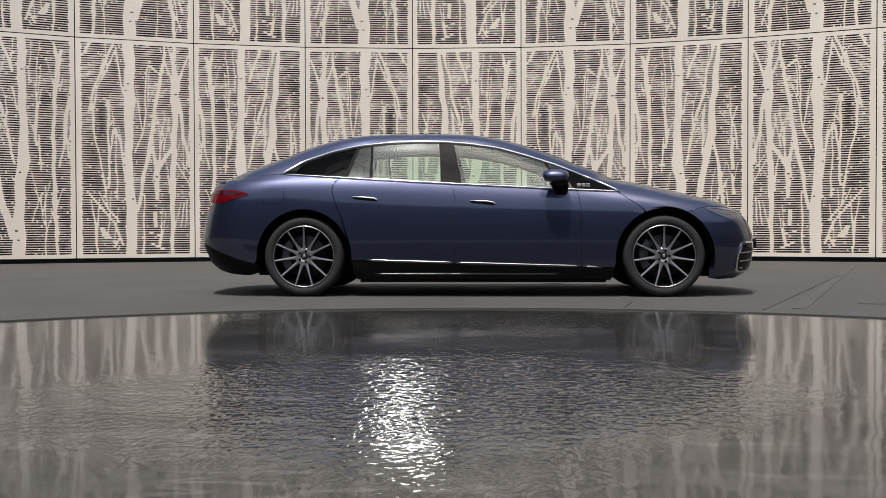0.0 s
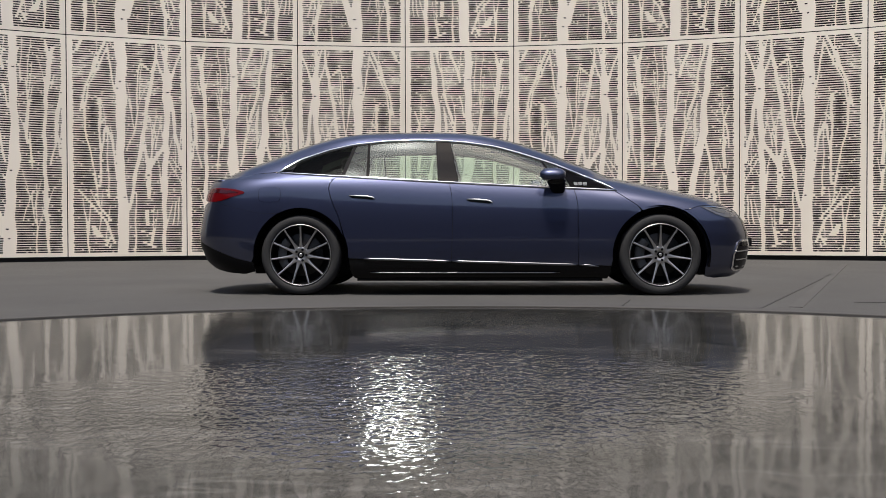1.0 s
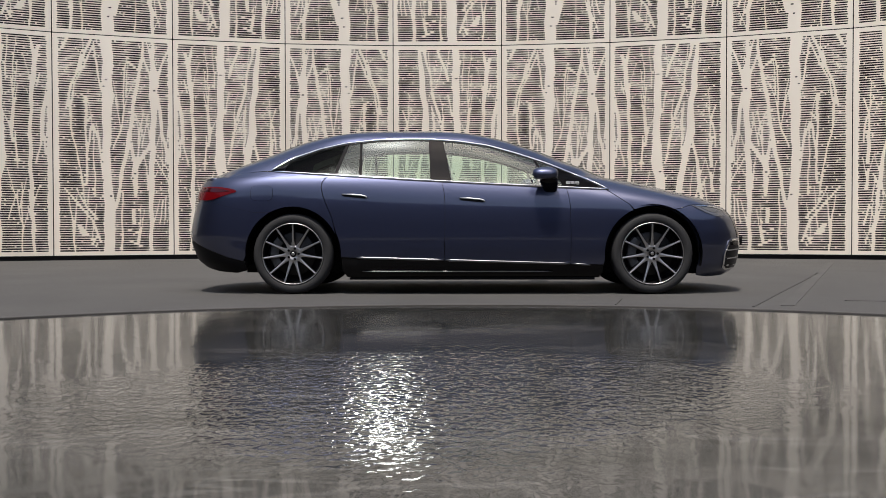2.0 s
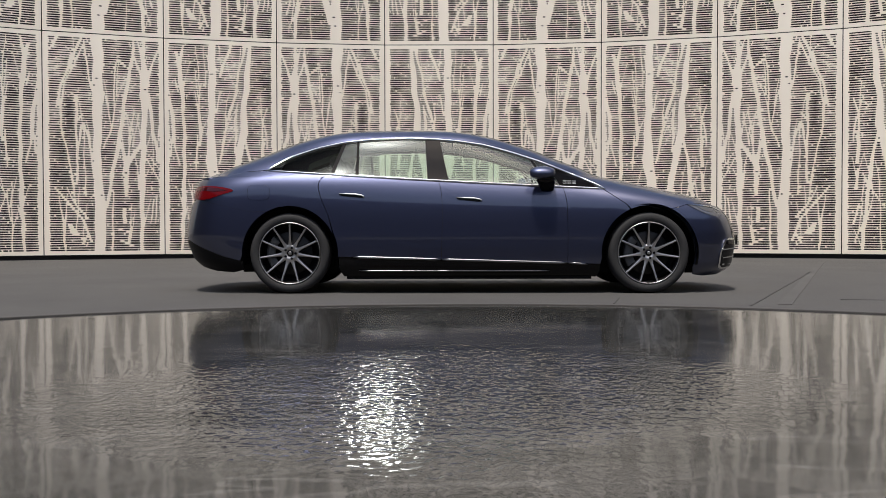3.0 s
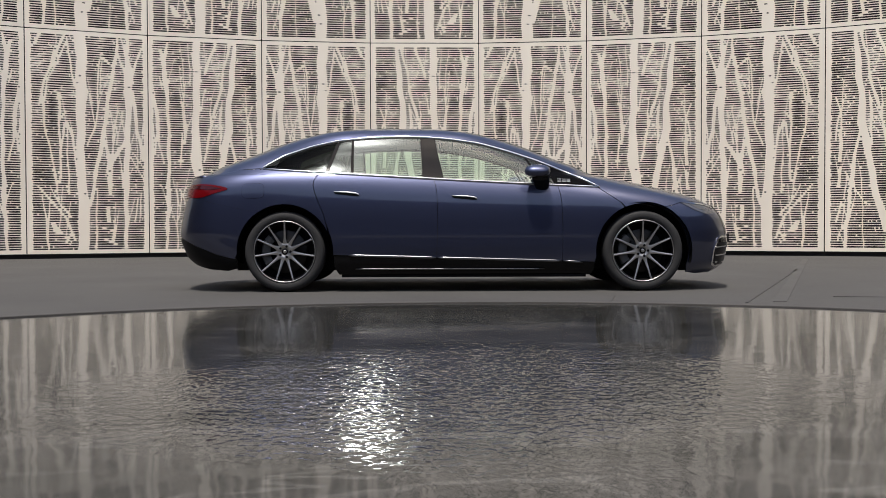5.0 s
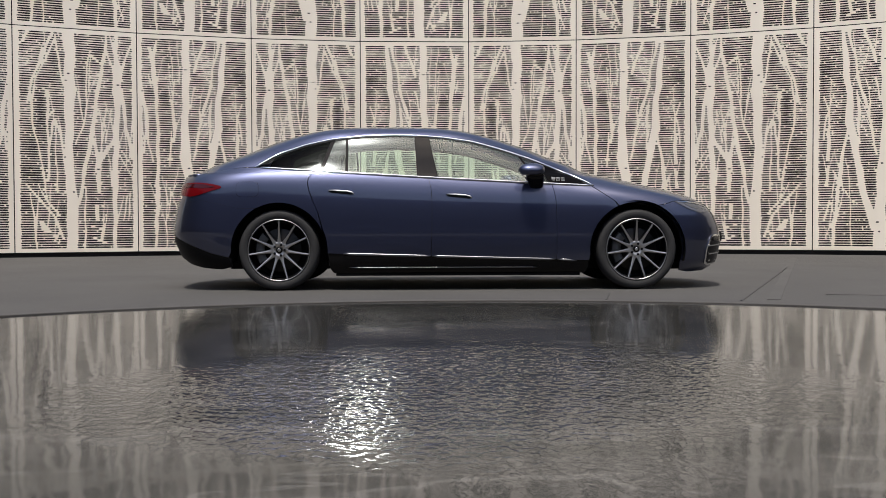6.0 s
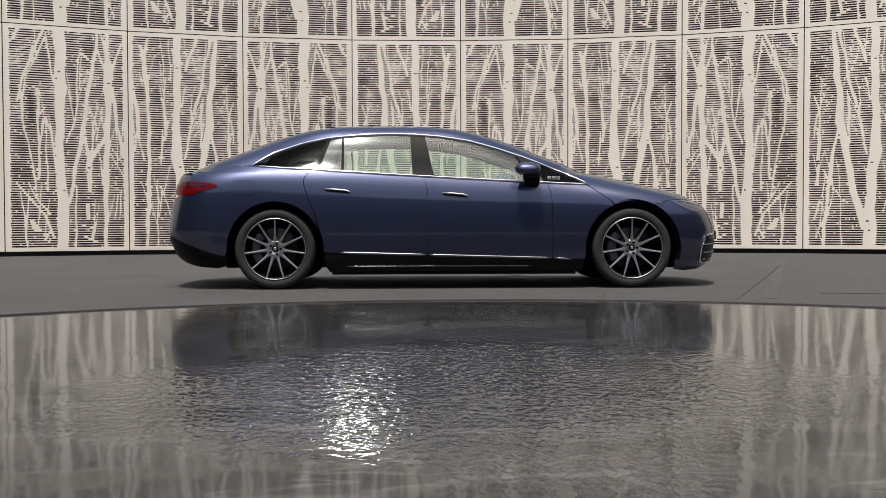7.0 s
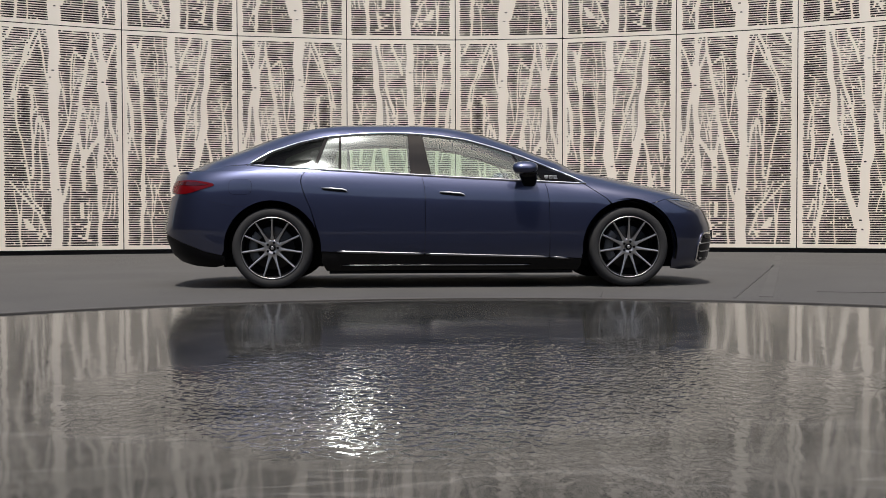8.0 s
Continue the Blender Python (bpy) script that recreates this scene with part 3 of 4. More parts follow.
def to_u(x, z):
    """From a place along the car to a place round the outline: -2 rear middle, -1..1 flank, 2 front middle."""
    f, r, f0, r0, n = ends(z)
    if x > f0:
        return 1 + 2 / math.pi * math.asin(min(1.0, (x - f0) / (f - f0)) ** (n / 2))
    if x < r0:
        return -1 - 2 / math.pi * math.asin(min(1.0, (x - r0) / (r - r0)) ** (n / 2))
    return -1 + 2 * (x - r0) / (f0 - r0)


def skin(u, z, off=0.0, side=-1):
    """A point on the body's surface, pushed out by off."""
    def raw(u, z):
        f, r, f0, r0, n = ends(z)
        if abs(u) <= 1:
            x = r0 + (u + 1) / 2 * (f0 - r0)
            return Vector((x, -half_width(x, z), z))
        t = (abs(u) - 1) * math.pi / 2
        s, c = math.sin(t), math.cos(t)
        s = abs(s) ** (2 / n)
        c = math.copysign(abs(c) ** (2 / n), c)
        x = f0 + (f - f0) * s if u > 0 else r0 + (r - r0) * s
        return Vector((x, -half_width(x, z) * c, z))
    p = raw(u, z)
    if off:
        e = 0.004
        du = raw(u + e, z) - raw(u - e, z)
        dz = raw(u, z + e) - raw(u, z - e)
        nrm = du.cross(dz)
        if nrm.length > 1e-9:
            p = p + nrm.normalized() * off
    return Vector((p.x, p.y if side < 0 else -p.y, p.z))


def dense(points, step=0.03):
    out = []
    for (x0, z0), (x1, z1) in zip(points, points[1:] + points[:1]):
        if x0 > 5 or x1 > 5 or x0 < -5 or x1 < -5:
            n = 14
        else:
            n = max(1, int(math.hypot(x1 - x0, z1 - z0) / step))
        out += [(x0 + (x1 - x0) * k / n, z0 + (z1 - z0) * k / n) for k in range(n)]
    return out


def inside(p, poly):
    x, y = p
    hit = False
    for (x0, y0), (x1, y1) in zip(poly, poly[1:] + poly[:1]):
        if (y0 > y) != (y1 > y) and x < (x1 - x0) * (y - y0) / (y1 - y0) + x0:
            hit = not hit
    return hit


from mathutils.geometry import delaunay_2d_cdt


def clear_of(p, poly, least):
    """Whether a point keeps its distance from all the edges of an outline."""
    a = np.array(poly)
    d = np.roll(a, -1, axis=0) - a
    w = np.array(p) - a
    t = np.clip((w * d).sum(1) / np.maximum((d * d).sum(1), 1e-12), 0, 1)
    return ((w - d * t[:, None]) ** 2).sum(1).min() > least ** 2


def sheet(outline, off=0.0, thick=0.012, side=-1, du=0.035, dz=0.028, inset=0.0, in_u=False):
    """A body panel: an outline seen from the flank, laid on the body's surface, with turned-in edges."""
    pts = []
    for x, z in (outline if in_u else dense(outline)):
        if in_u:
            pts.append((x, z))
        else:
            pts.append((to_u(x, z) if abs(x) < 5 else math.copysign(2, x), z))
    poly = []
    for p in pts:
        if not poly or (abs(p[0] - poly[-1][0]) + abs(p[1] - poly[-1][1])) > 0.004:
            poly.append(p)
    us, zs = [p[0] for p in poly], [p[1] for p in poly]
    inner = []
    z = min(zs) + dz / 2
    row = 0
    while z < max(zs):
        u = min(us) + du / 2 + (row % 2) * du / 2
        while u < max(us):
            if inside((u, z), poly) and clear_of((u, z), poly, 0.35 * dz):
                inner.append((u, z))
            u += du
        z += dz
        row += 1
    n = len(poly)
    vv, _, ff, _, _, _ = delaunay_2d_cdt([Vector(p) for p in poly + inner], [], [list(range(n))], 1, 1e-6)
    bm = bmesh.new()
    top = [bm.verts.new(skin(v.x, v.y, off, side)) for v in vv]
    for f in ff:
        try:
            bm.faces.new([top[k] for k in f])
        except ValueError:
            pass
    bmesh.ops.recalc_face_normals(bm, faces=bm.faces)
    mid = sum((f.calc_center_median() for f in bm.faces), Vector()) / max(1, len(bm.faces))
    bm.normal_update()
    if sum(f.normal.y for f in bm.faces) * side < 0 and abs(mid.y) > 0.2:
        bmesh.ops.reverse_faces(bm, faces=bm.faces)
    for f in bm.faces:
        f.smooth = True
    if thick:
        rim = [e for e in bm.edges if e.is_boundary]
        made = bmesh.ops.extrude_edge_only(bm, edges=rim)["geom"]
        low = [g for g in made if isinstance(g, bmesh.types.BMVert)]
        for v in low:
            v.co.y -= side * thick
            v.co.x *= 0.9985
        for e in rim:
            e.smooth = False
        bmesh.ops.recalc_face_normals(bm, faces=bm.faces)
        bm.normal_update()
        if sum(f.normal.y * f.calc_area() for f in bm.faces if f.smooth) * side < 0 and abs(mid.y) > 0.2:
            bmesh.ops.reverse_faces(bm, faces=bm.faces)
    return bm


def arch(cx, a0, a1, r=ARCH, n=14):
    """Points on a wheel opening, from angle a0 to a1."""
    return [(cx + r * math.cos(radians(a0 + (a1 - a0) * k / n)), WHEEL_Z + r * math.sin(radians(a0 + (a1 - a0) * k / n))) for k in range(n + 1)]


def along(fn, x0, x1, n, dz=0.0):
    return [(x0 + (x1 - x0) * k / n, fn(x0 + (x1 - x0) * k / n) + dz) for k in range(n + 1)]


def rod(points, ry, rz, off, side):
    """A rounded strip laid along the body's surface."""
    bm = bmesh.new()
    n = 10
    loops = []
    for k, (x, z) in enumerate(points):
        p = skin(to_u(x, z), z, off, side)
        e = 0.35 if k in (0, len(points) - 1) else 1.0
        loops.append([bm.verts.new((p.x, p.y + e * ry * math.cos(t), p.z + e * rz * math.sin(t))) for t in (2 * math.pi * i / n for i in range(n))])
    for p, q in zip(loops, loops[1:]):
        for i in range(n):
            bm.faces.new((p[i], p[(i + 1) % n], q[(i + 1) % n], q[i]))
    bm.faces.new(loops[0][::-1])
    bm.faces.new(loops[-1])
    bmesh.ops.recalc_face_normals(bm, faces=bm.faces)
    return bm


car = thing("car", "dark blue metallic fastback saloon parked on the asphalt", "car")
G = 0.0022   # half of a shut line
SILL = lambda x: 0.300 - 0.029 * x
for side in (-1, 1):
    def panel(name, outline, mat=PAINT, label="", **kw):
        return part(name, sheet(outline, side=side, **kw), mat, car, label)
    # front door
    front_door = panel("front_door", [(-0.27 + G, BELT(-0.27))] + along(BELT, -0.26, 0.84, 12) + [(0.86, 0.88), (0.872, 0.80), (0.88, 0.55), (0.878, SILL(0.88)), (-0.245 + G, SILL(-0.25)), (-0.238 + G, 0.60), (-0.238 + G, 0.80), (-0.243 + G, 0.89), (-0.254 + G, 0.95)])
    # rear door
    rear_door = panel("rear_door", [(-0.27 - G, BELT(-0.27)), (-0.254 - G, 0.95), (-0.243 - G, 0.89), (-0.238 - G, 0.80), (-0.238 - G, 0.60), (-0.245 - G, SILL(-0.25)), (-1.168, SILL(-1.17))]
                      + arch(WHEEL_R, 0, 24, ARCH + 0.012, 5) + [(-1.25, 0.70), (-1.29, 0.79), (-1.325, 0.88), (-1.345, 0.96), (-1.335, 1.01), (-1.30, 1.05), (-1.255, BELT(-1.255))] + along(BELT, -1.2, -0.32, 12))
    # front wing
    panel("front_wing", [(0.84 + 2 * G, BELT(0.84)), (0.86 + 2 * G, 0.88), (0.872 + 2 * G, 0.80), (0.88 + 2 * G, 0.55), (0.878 + 2 * G, SILL(0.88)), (1.17, SILL(1.17))]
          + arch(WHEEL_F, 186, 114, ARCH, 14) + [(1.40, 0.797), (1.205, 0.928), (1.10, BELT(1.10))])
    # rear quarter with the pillar behind the windows
    panel("rear_quarter", [(-1.265 - G, BELT(-1.265)), (-1.305 - G, 1.05), (-1.34 - G, 1.01), (-1.35 - G, 0.96), (-1.33 - G, 0.88), (-1.295 - G, 0.79), (-1.255 - G, 0.70)]
          + arch(WHEEL_R, 25, 118, ARCH, 16) + [(-1.95, 0.735), (-2.25, 0.80), (-2.40, 0.84), (-2.50, 0.845), (-9, 0.845), (-9, 1.055), (-2.3, 1.060), (-2.0, 1.10), (-1.84, 1.106), (-1.7, BELT(-1.7)), (-1.5, BELT(-1.5))])
    panel("rear_bumper", arch(WHEEL_R, 119, 182, ARCH, 10) + [(-2.05, 0.300), (-2.2, 0.335), (-2.42, 0.415), (-2.60, 0.490), (-9, 0.495), (-9, 0.8435), (-2.50, 0.8435), (-2.40, 0.8385), (-2.25, 0.7985), (-1.95, 0.7335)])
    panel("rear_valance", [(-2.03, 0.293), (-2.02, 0.215), (-2.12, 0.19), (-2.30, 0.20), (-2.48, 0.235), (-9, 0.24), (-9, 0.49), (-2.60, 0.485), (-2.42, 0.410), (-2.2, 0.330)], TRIM_BLACK, "matt black lower bumper")
    # bonnet half, headlamp and front bumper half
    panel("bonnet", [(1.21, 0.932), (1.405, 0.80)] + arch(WHEEL_F, 112, 67, ARCH, 9) + [(1.86, 0.768), (1.96, 0.797), (2.10, 0.806), (2.25, 0.800), (9, 0.800), (9, 1.064), (1.20, 1.062), (1.17, 0.98)], dz=0.016)
    panel("front_bumper", arch(WHEEL_F, 66, -18, ARCH, 16) + [(2.02, 0.165), (2.12, 0.148), (2.30, 0.155), (9, 0.16), (9, 0.796), (2.25, 0.796), (2.10, 0.802), (1.96, 0.793), (1.86, 0.763)])
    lamp = panel("headlamp", [(1.965, 0.790), (2.08, 0.792), (2.22, 0.780), (2.33, 0.745), (2.36, 0.715), (2.28, 0.693), (2.21, 0.690), (2.10, 0.725)], LAMP_CLEAR, "dark clear headlamp", off=0.004, thick=0.008)
    panel("black_grille", [(2.37, 0.745), (2.42, 0.60), (2.44, 0.50), (9, 0.48), (9, 0.78), (2.33, 0.775)], GLOSS_BLACK, "gloss black front panel", off=0.003, thick=0.006)
    # roof side: pillars and cant rail, up to the crown
    roof_line = along(DLO_TOP, -1.83, 1.235, 40)
    panel("roof_side", roof_line + [(1.235, 0.955), (1.21, 1.058)]
          + [(FRONT(z) - 0.07, z) for z in (1.09, 1.15, 1.25, 1.35, 1.42, 1.46)] + [(0.0, 1.475), (-0.6, 1.478), (-1.1, 1.470)]
          + [(REAR(z) + 0.06, z) for z in (1.45, 1.40, 1.30, 1.20, 1.12, 1.085)] + [(-2.2, 1.065), (-2.0, 1.103)], thick=0.03)
    # windows, trim
    top = lambda x: DLO_TOP(x) - 0.020
    low = lambda x: BELT(x) + 0.010

    def window(name, xa0, xa1, xb0, xb1, mat, label="", off=-0.004):
        """Between the lines (xa0 at the sill, xa1 at the top) and (xb0, xb1)."""
        n = max(1, int((xb0 - xa0) / 0.06))
        pts = along(low, xa0, xb0, n) + along(top, xb1, xa1, n)
        return part(name, sheet(pts, off=off, thick=0, side=side), mat, car, label)
    window("quarter_window", -1.70, -1.66, -1.25, -1.155, GLASS_DARK, "dark tinted quarter window")
    window("c_pillar_trim", -1.247, -1.152, -1.215, -1.12, GLOSS_BLACK)
    window("rear_vent_window", -1.212, -1.117, -1.018, -1.022, GLASS_VENT, "tinted fixed pane")
    window("window_divider", -1.016, -1.020, -0.990, -1.000, GLOSS_BLACK, off=0.0)
    window("rear_window", -0.988, -0.998, -0.372, -0.395, GLASS)
    window("b_pillar", -0.370, -0.393, -0.182, -0.262, GLOSS_BLACK, "gloss black door pillar cover", off=0.0)
    window("front_window", -0.180, -0.260, 0.70, 0.555, GLASS)
    window("window_divider", 0.702, 0.557, 0.728, 0.583, GLOSS_BLACK, off=0.0)
    window("front_vent_window", 0.730, 0.585, 0.815, 0.710, GLASS_VENT, "small tinted pane before the mirror")
    window("mirror_sail", 0.817, 0.712, 1.14, 1.12, SAIL_BLACK, "gloss black triangle before the front window", off=0.002)
    part("window_top_trim", rod(along(DLO_TOP, -1.835, 1.225, 70, -0.011), 0.009, 0.0125, 0.003, side), CHROME, car, "polished chrome window strip", True)
    part("window_sill_trim", rod(along(BELT, -1.81, 1.225, 40, 0.001), 0.008, 0.0095, 0.004, side), CHROME, car, "polished chrome window strip", True)
    panel("window_frame", along(DLO_TOP, -1.80, 1.20, 40, 0.015) + along(DLO_TOP, 1.15, -1.72, 40, -0.034), CABIN, "dark inner window frame", off=-0.016, thick=0)
    panel("roof_lining", along(DLO_TOP, -1.70, 1.05, 40, 0.004) + along(DLO_TOP, 1.02, -1.66, 40, 0.065), HEADLINER, "grey inner roof lining", off=-0.036, thick=0)
    panel("window_seal", along(BELT, -1.70, 1.15, 24, 0.016) + along(BELT, 1.15, -1.70, 24, -0.04), CABIN, "dark inner window seal", off=-0.016, thick=0)
    # sill, skirt and its two bright strips
    panel("side_skirt", [(-1.165, SILL(-1.17) - 0.004), (-1.15, 0.20), (-1.12, 0.148), (1.14, 0.143), (1.168, 0.20), (1.168, SILL(1.17) - 0.004)], GLOSS_BLACK, "gloss black side skirt", off=-0.006)
    part("skirt_strip", rod(along(SILL, -1.03, -0.252, 16, -0.001), 0.012, 0.0125, 0.004, side), SATIN, rear_door, "bright skirt strip", True)
    part("skirt_strip", rod(along(SILL, -0.238, 0.872, 20, -0.001), 0.012, 0.0125, 0.004, side), SATIN, front_door, "bright skirt strip", True)
    part("skirt_strip", rod([(0.886, SILL(0.886) - 0.001), (0.95, SILL(0.95) - 0.002), (1.00, SILL(1.0) - 0.005), (1.06, SILL(1.06) - 0.010)], 0.012, 0.011, 0.004, side), SATIN, car, "bright skirt strip", True)
    low_strip = lambda x: 0.206 - 0.001 * x
    part("lower_skirt_strip", rod(along(low_strip, -0.98, 0.72, 20), 0.010, 0.006, 0.003, side), SATIN, car, "thin bright skirt strip", True)
    # flap, tail lamp
    flap = [(-1.882 + 0.098 * math.copysign(abs(math.cos(t)) ** 0.5, math.cos(t)), 0.906 + 0.068 * math.copysign(abs(math.sin(t)) ** 0.5, math.sin(t))) for t in (2 * math.pi * k / 28 for k in range(28))]
    grow = lambda pts, k: [((x + 1.882) * k - 1.882, (z - 0.906) * k + 0.906) for x, z in pts]
    panel("flap_seam", grow(flap, 1.015), TRIM_BLACK, off=0.0012, thick=0.003)
    panel("charging_flap", grow(flap, 0.99), off=0.0028, thick=0.003)
    tail = panel("tail_lamp", [(-2.112, 0.926), (-2.13, 0.938), (-2.20, 0.953), (-2.28, 0.964), (-2.36, 0.970), (-2.48, 0.968), (-9, 0.962), (-9, 0.885), (-2.54, 0.866), (-2.47, 0.848), (-2.40, 0.845), (-2.33, 0.855), (-2.24, 0.882), (-2.16, 0.905), (-2.12, 0.915)], LAMP_RED, "red tail lamp wrapping round the corner", off=0.006, thick=0.010)
    part("lamp_band", sheet([(-2.17, 0.926), (-2.26, 0.948), (-2.36, 0.958), (-2.50, 0.956), (-2.57, 0.950), (-2.50, 0.930), (-2.40, 0.926), (-2.28, 0.917)], off=0.0085, thick=0.003, side=side), LAMP_DARK, tail, "deep red inner band")
    part("lamp_eye", sheet([(2.06, 0.772), (2.16, 0.768), (2.22, 0.752), (2.20, 0.728), (2.14, 0.735)], off=0.006, thick=0.002, side=side), CALIPER, lamp, "grey reflector unit")
    part("light_strip", sheet([(1.985, 0.786), (2.10, 0.788), (2.22, 0.776), (2.32, 0.745), (2.318, 0.738), (2.22, 0.767), (2.10, 0.780)], off=0.007, thick=0.002, side=side), CHROME, lamp, "thin bright light strip")
    # front air intake: frame, hollow and two blades
    ring_out = [(2.262, 0.235), (2.275, 0.36), (2.325, 0.47), (2.37, 0.49), (2.46, 0.49), (2.455, 0.30), (2.43, 0.222), (2.30, 0.212)]
    panel("intake_frame", ring_out, CHROME, "bright intake frame", off=0.010, thick=0.02)
    kx, kz = 2.37, 0.355
    panel("intake_hollow", [((x - kx) * 0.80 + kx, (z - kz) * 0.88 + kz) for x, z in ring_out], GLOSS_BLACK, off=0.013, thick=0.004)
    for zz in (0.39, 0.315):
        panel("intake_blade", [(2.30, zz - 0.006), (2.45, zz + 0.006), (2.45, zz + 0.016), (2.30, zz + 0.005)], CHROME, off=0.017, thick=0.006)
    # flush door handles
    for hx, hz, door in ((-1.045, 0.879, rear_door), (0.005, 0.842, front_door)):
        part("door_handle", sheet([(hx - 0.115, hz + 0.020), (hx + 0.05, hz + 0.012), (hx + 0.100, hz - 0.002), (hx + 0.115, hz - 0.018), (hx + 0.09, hz - 0.024), (hx - 0.09, hz - 0.006), (hx - 0.112, hz + 0.004)], off=0.003, thick=0.008, side=side), TRIM_BLACK, door, "dark recess of a flush handle")
        part("handle_strip", rod([(hx - 0.115, hz + 0.016), (hx - 0.03, hz + 0.013), (hx + 0.05, hz + 0.007), (hx + 0.085, hz + 0.001), (hx + 0.105, hz - 0.007), (hx + 0.114, hz - 0.018)], 0.008, 0.0065, 0.008, side), HANDLE, door, "bright silver handle strip", True)
    # inner skin of the flank
    panel("inner_flank", [(-1.17, SILL(-1.17))] + arch(WHEEL_R, 0, 180, 0.44, 20) + [(-2.25, 0.28), (-2.35, 0.40), (-2.40, 0.90), (-1.8, 0.99)] + along(BELT, -1.6, 1.0, 8, -0.03) + [(1.2, 0.88), (2.0, 0.72), (2.2, 0.6), (2.2, 0.3)] + arch(WHEEL_F, 0, 180, 0.44, 20) + [(1.165, 0.2), (-1.165, 0.2)], CABIN, off=-0.05, thick=0, du=0.06, dz=0.05)

# crown of the roof, screens, lining
def crown(z0, z1, n, off):
    bm = bmesh.new()
    loops = []
    for i in range(n + 1):
        z = z0 + (z1 - z0) * (1 - (1 - i / n) ** 2)
        ring = []
        for s in (-1, 1):
            us = np.linspace(-2, 2, 61)
            us = us if s < 0 else us[::-1][1:-1]
            ring += [bm.verts.new(skin(u, z, 0, s) + Vector((0, 0, off))) for u in us]
        loops.append(ring)
    m = len(loops[0])
    for p, q in zip(loops, loops[1:]):
        for k in range(m):
            bm.faces.new((p[k], p[(k + 1) % m], q[(k + 1) % m], q[k]))
    bm.faces.new(loops[-1])
    return bm
part("roof", crown(1.462, 1.5335, 14, -0.0015), PAINT, car, smooth=True)
part("headliner", crown(1.43, 1.50, 6, -0.03), HEADLINER, car, "grey roof lining", smooth=True)
for name, sign, z0, z1, m in (("windscreen", 1, 1.066, 1.462, GLASS_SCREEN), ("rear_screen", -1, 1.085, 1.462, GLASS_DARK)):
    bm = bmesh.new()
    rows = []
    for i in range(15):
        z = z0 + (z1 - z0) * i / 14
        u0 = to_u((FRONT(z) - 0.06) if sign > 0 else (REAR(z) + 0.05), z)
        us = np.linspace(u0, 2 * sign, 16)
        rows.append([bm.verts.new(skin(u, z, 0, -1)) for u in us] + [bm.verts.new(skin(u, z, 0, 1)) for u in us[::-1][1:]])
    for p, q in zip(rows, rows[1:]):
        for k in range(len(p) - 1):
            bm.faces.new((p[k], p[k + 1], q[k + 1], q[k]))
    part(name, bm, m, car, smooth=True)
# boot lid and cowl close the top between the quarters
bm = bmesh.new()
rows = []
for i in range(6):
    z = 1.055 + 0.032 * i / 5
    us = np.linspace(-1.0, -2.0, 20)
    rows.append([bm.verts.new(skin(u, z, 0, -1)) for u in us] + [bm.verts.new(skin(u, z, 0, 1)) for u in us[::-1][1:]])
for p, q in zip(rows, rows[1:]):
    for k in range(len(p) - 1):
        bm.faces.new((p[k], p[k + 1], q[k + 1], q[k]))
part("boot_lid", bm, PAINT, car, smooth=True)
# small lip on the boot's edge
bm = bmesh.new()
loops = []
for k in range(33):
    y = -0.70 + 1.40 * k / 32
    x = -2.525 + 0.16 * abs(y / 0.70) ** 3
    loops.append([bm.verts.new((x + dx, y, 1.032 + dz)) for dx, dz in ((0.12, 0.018), (0.0, 0.020), (-0.030, 0.021), (-0.035, 0.015), (-0.02, -0.004))])
for p, q in zip(loops, loops[1:]):
    for k in range(5):
        bm.faces.new((p[k], p[(k + 1) % 5], q[(k + 1) % 5], q[k]))
bm.faces.new(loops[0])
bm.faces.new(loops[-1][::-1])
bmesh.ops.recalc_face_normals(bm, faces=bm.faces)
part("boot_lip", bm, PAINT, car, smooth=True)
# plate holder, left blank
bm = bmesh.new()
box(bm, 2.560, 2.576, -0.26, 0.26, 0.425, 0.505)
part("plate_holder", bm, TRIM_BLACK, car, "blank black plate holder")
# underbody
bm = bmesh.new()
box(bm, -1.10, 1.10, -0.86, 0.86, 0.128, 0.22)
box(bm, -2.35, -2.0, -0.6, 0.6, 0.22, 0.30)
box(bm, 2.0, 2.25, -0.6, 0.6, 0.17, 0.26)
box(bm, -2.1, 2.1, -0.55, 0.55, 0.18, 0.34)
part("underbody", bm, TRIM_BLACK, car)
for cx in (WHEEL_F, WHEEL_R):
    for side in (-1, 1):
        bm = bmesh.new()
        prof = [(0.44, side * 0.93), (0.44, side * 0.56), (0.02, side * 0.56)]
        n = 28
        loops = [[bm.verts.new((cx + r * math.cos(math.pi * (k / n * 1.16 - 0.08)), y, WHEEL_Z + r * math.sin(math.pi * (k / n * 1.16 - 0.08)))) for k in range(n + 1)] for r, y in prof]
        for p, q in zip(loops, loops[1:]):
            for k in range(n):
                bm.faces.new((p[k], p[k + 1], q[k + 1], q[k]))
        part("wheel_well", bm, TRIM_BLACK, car)


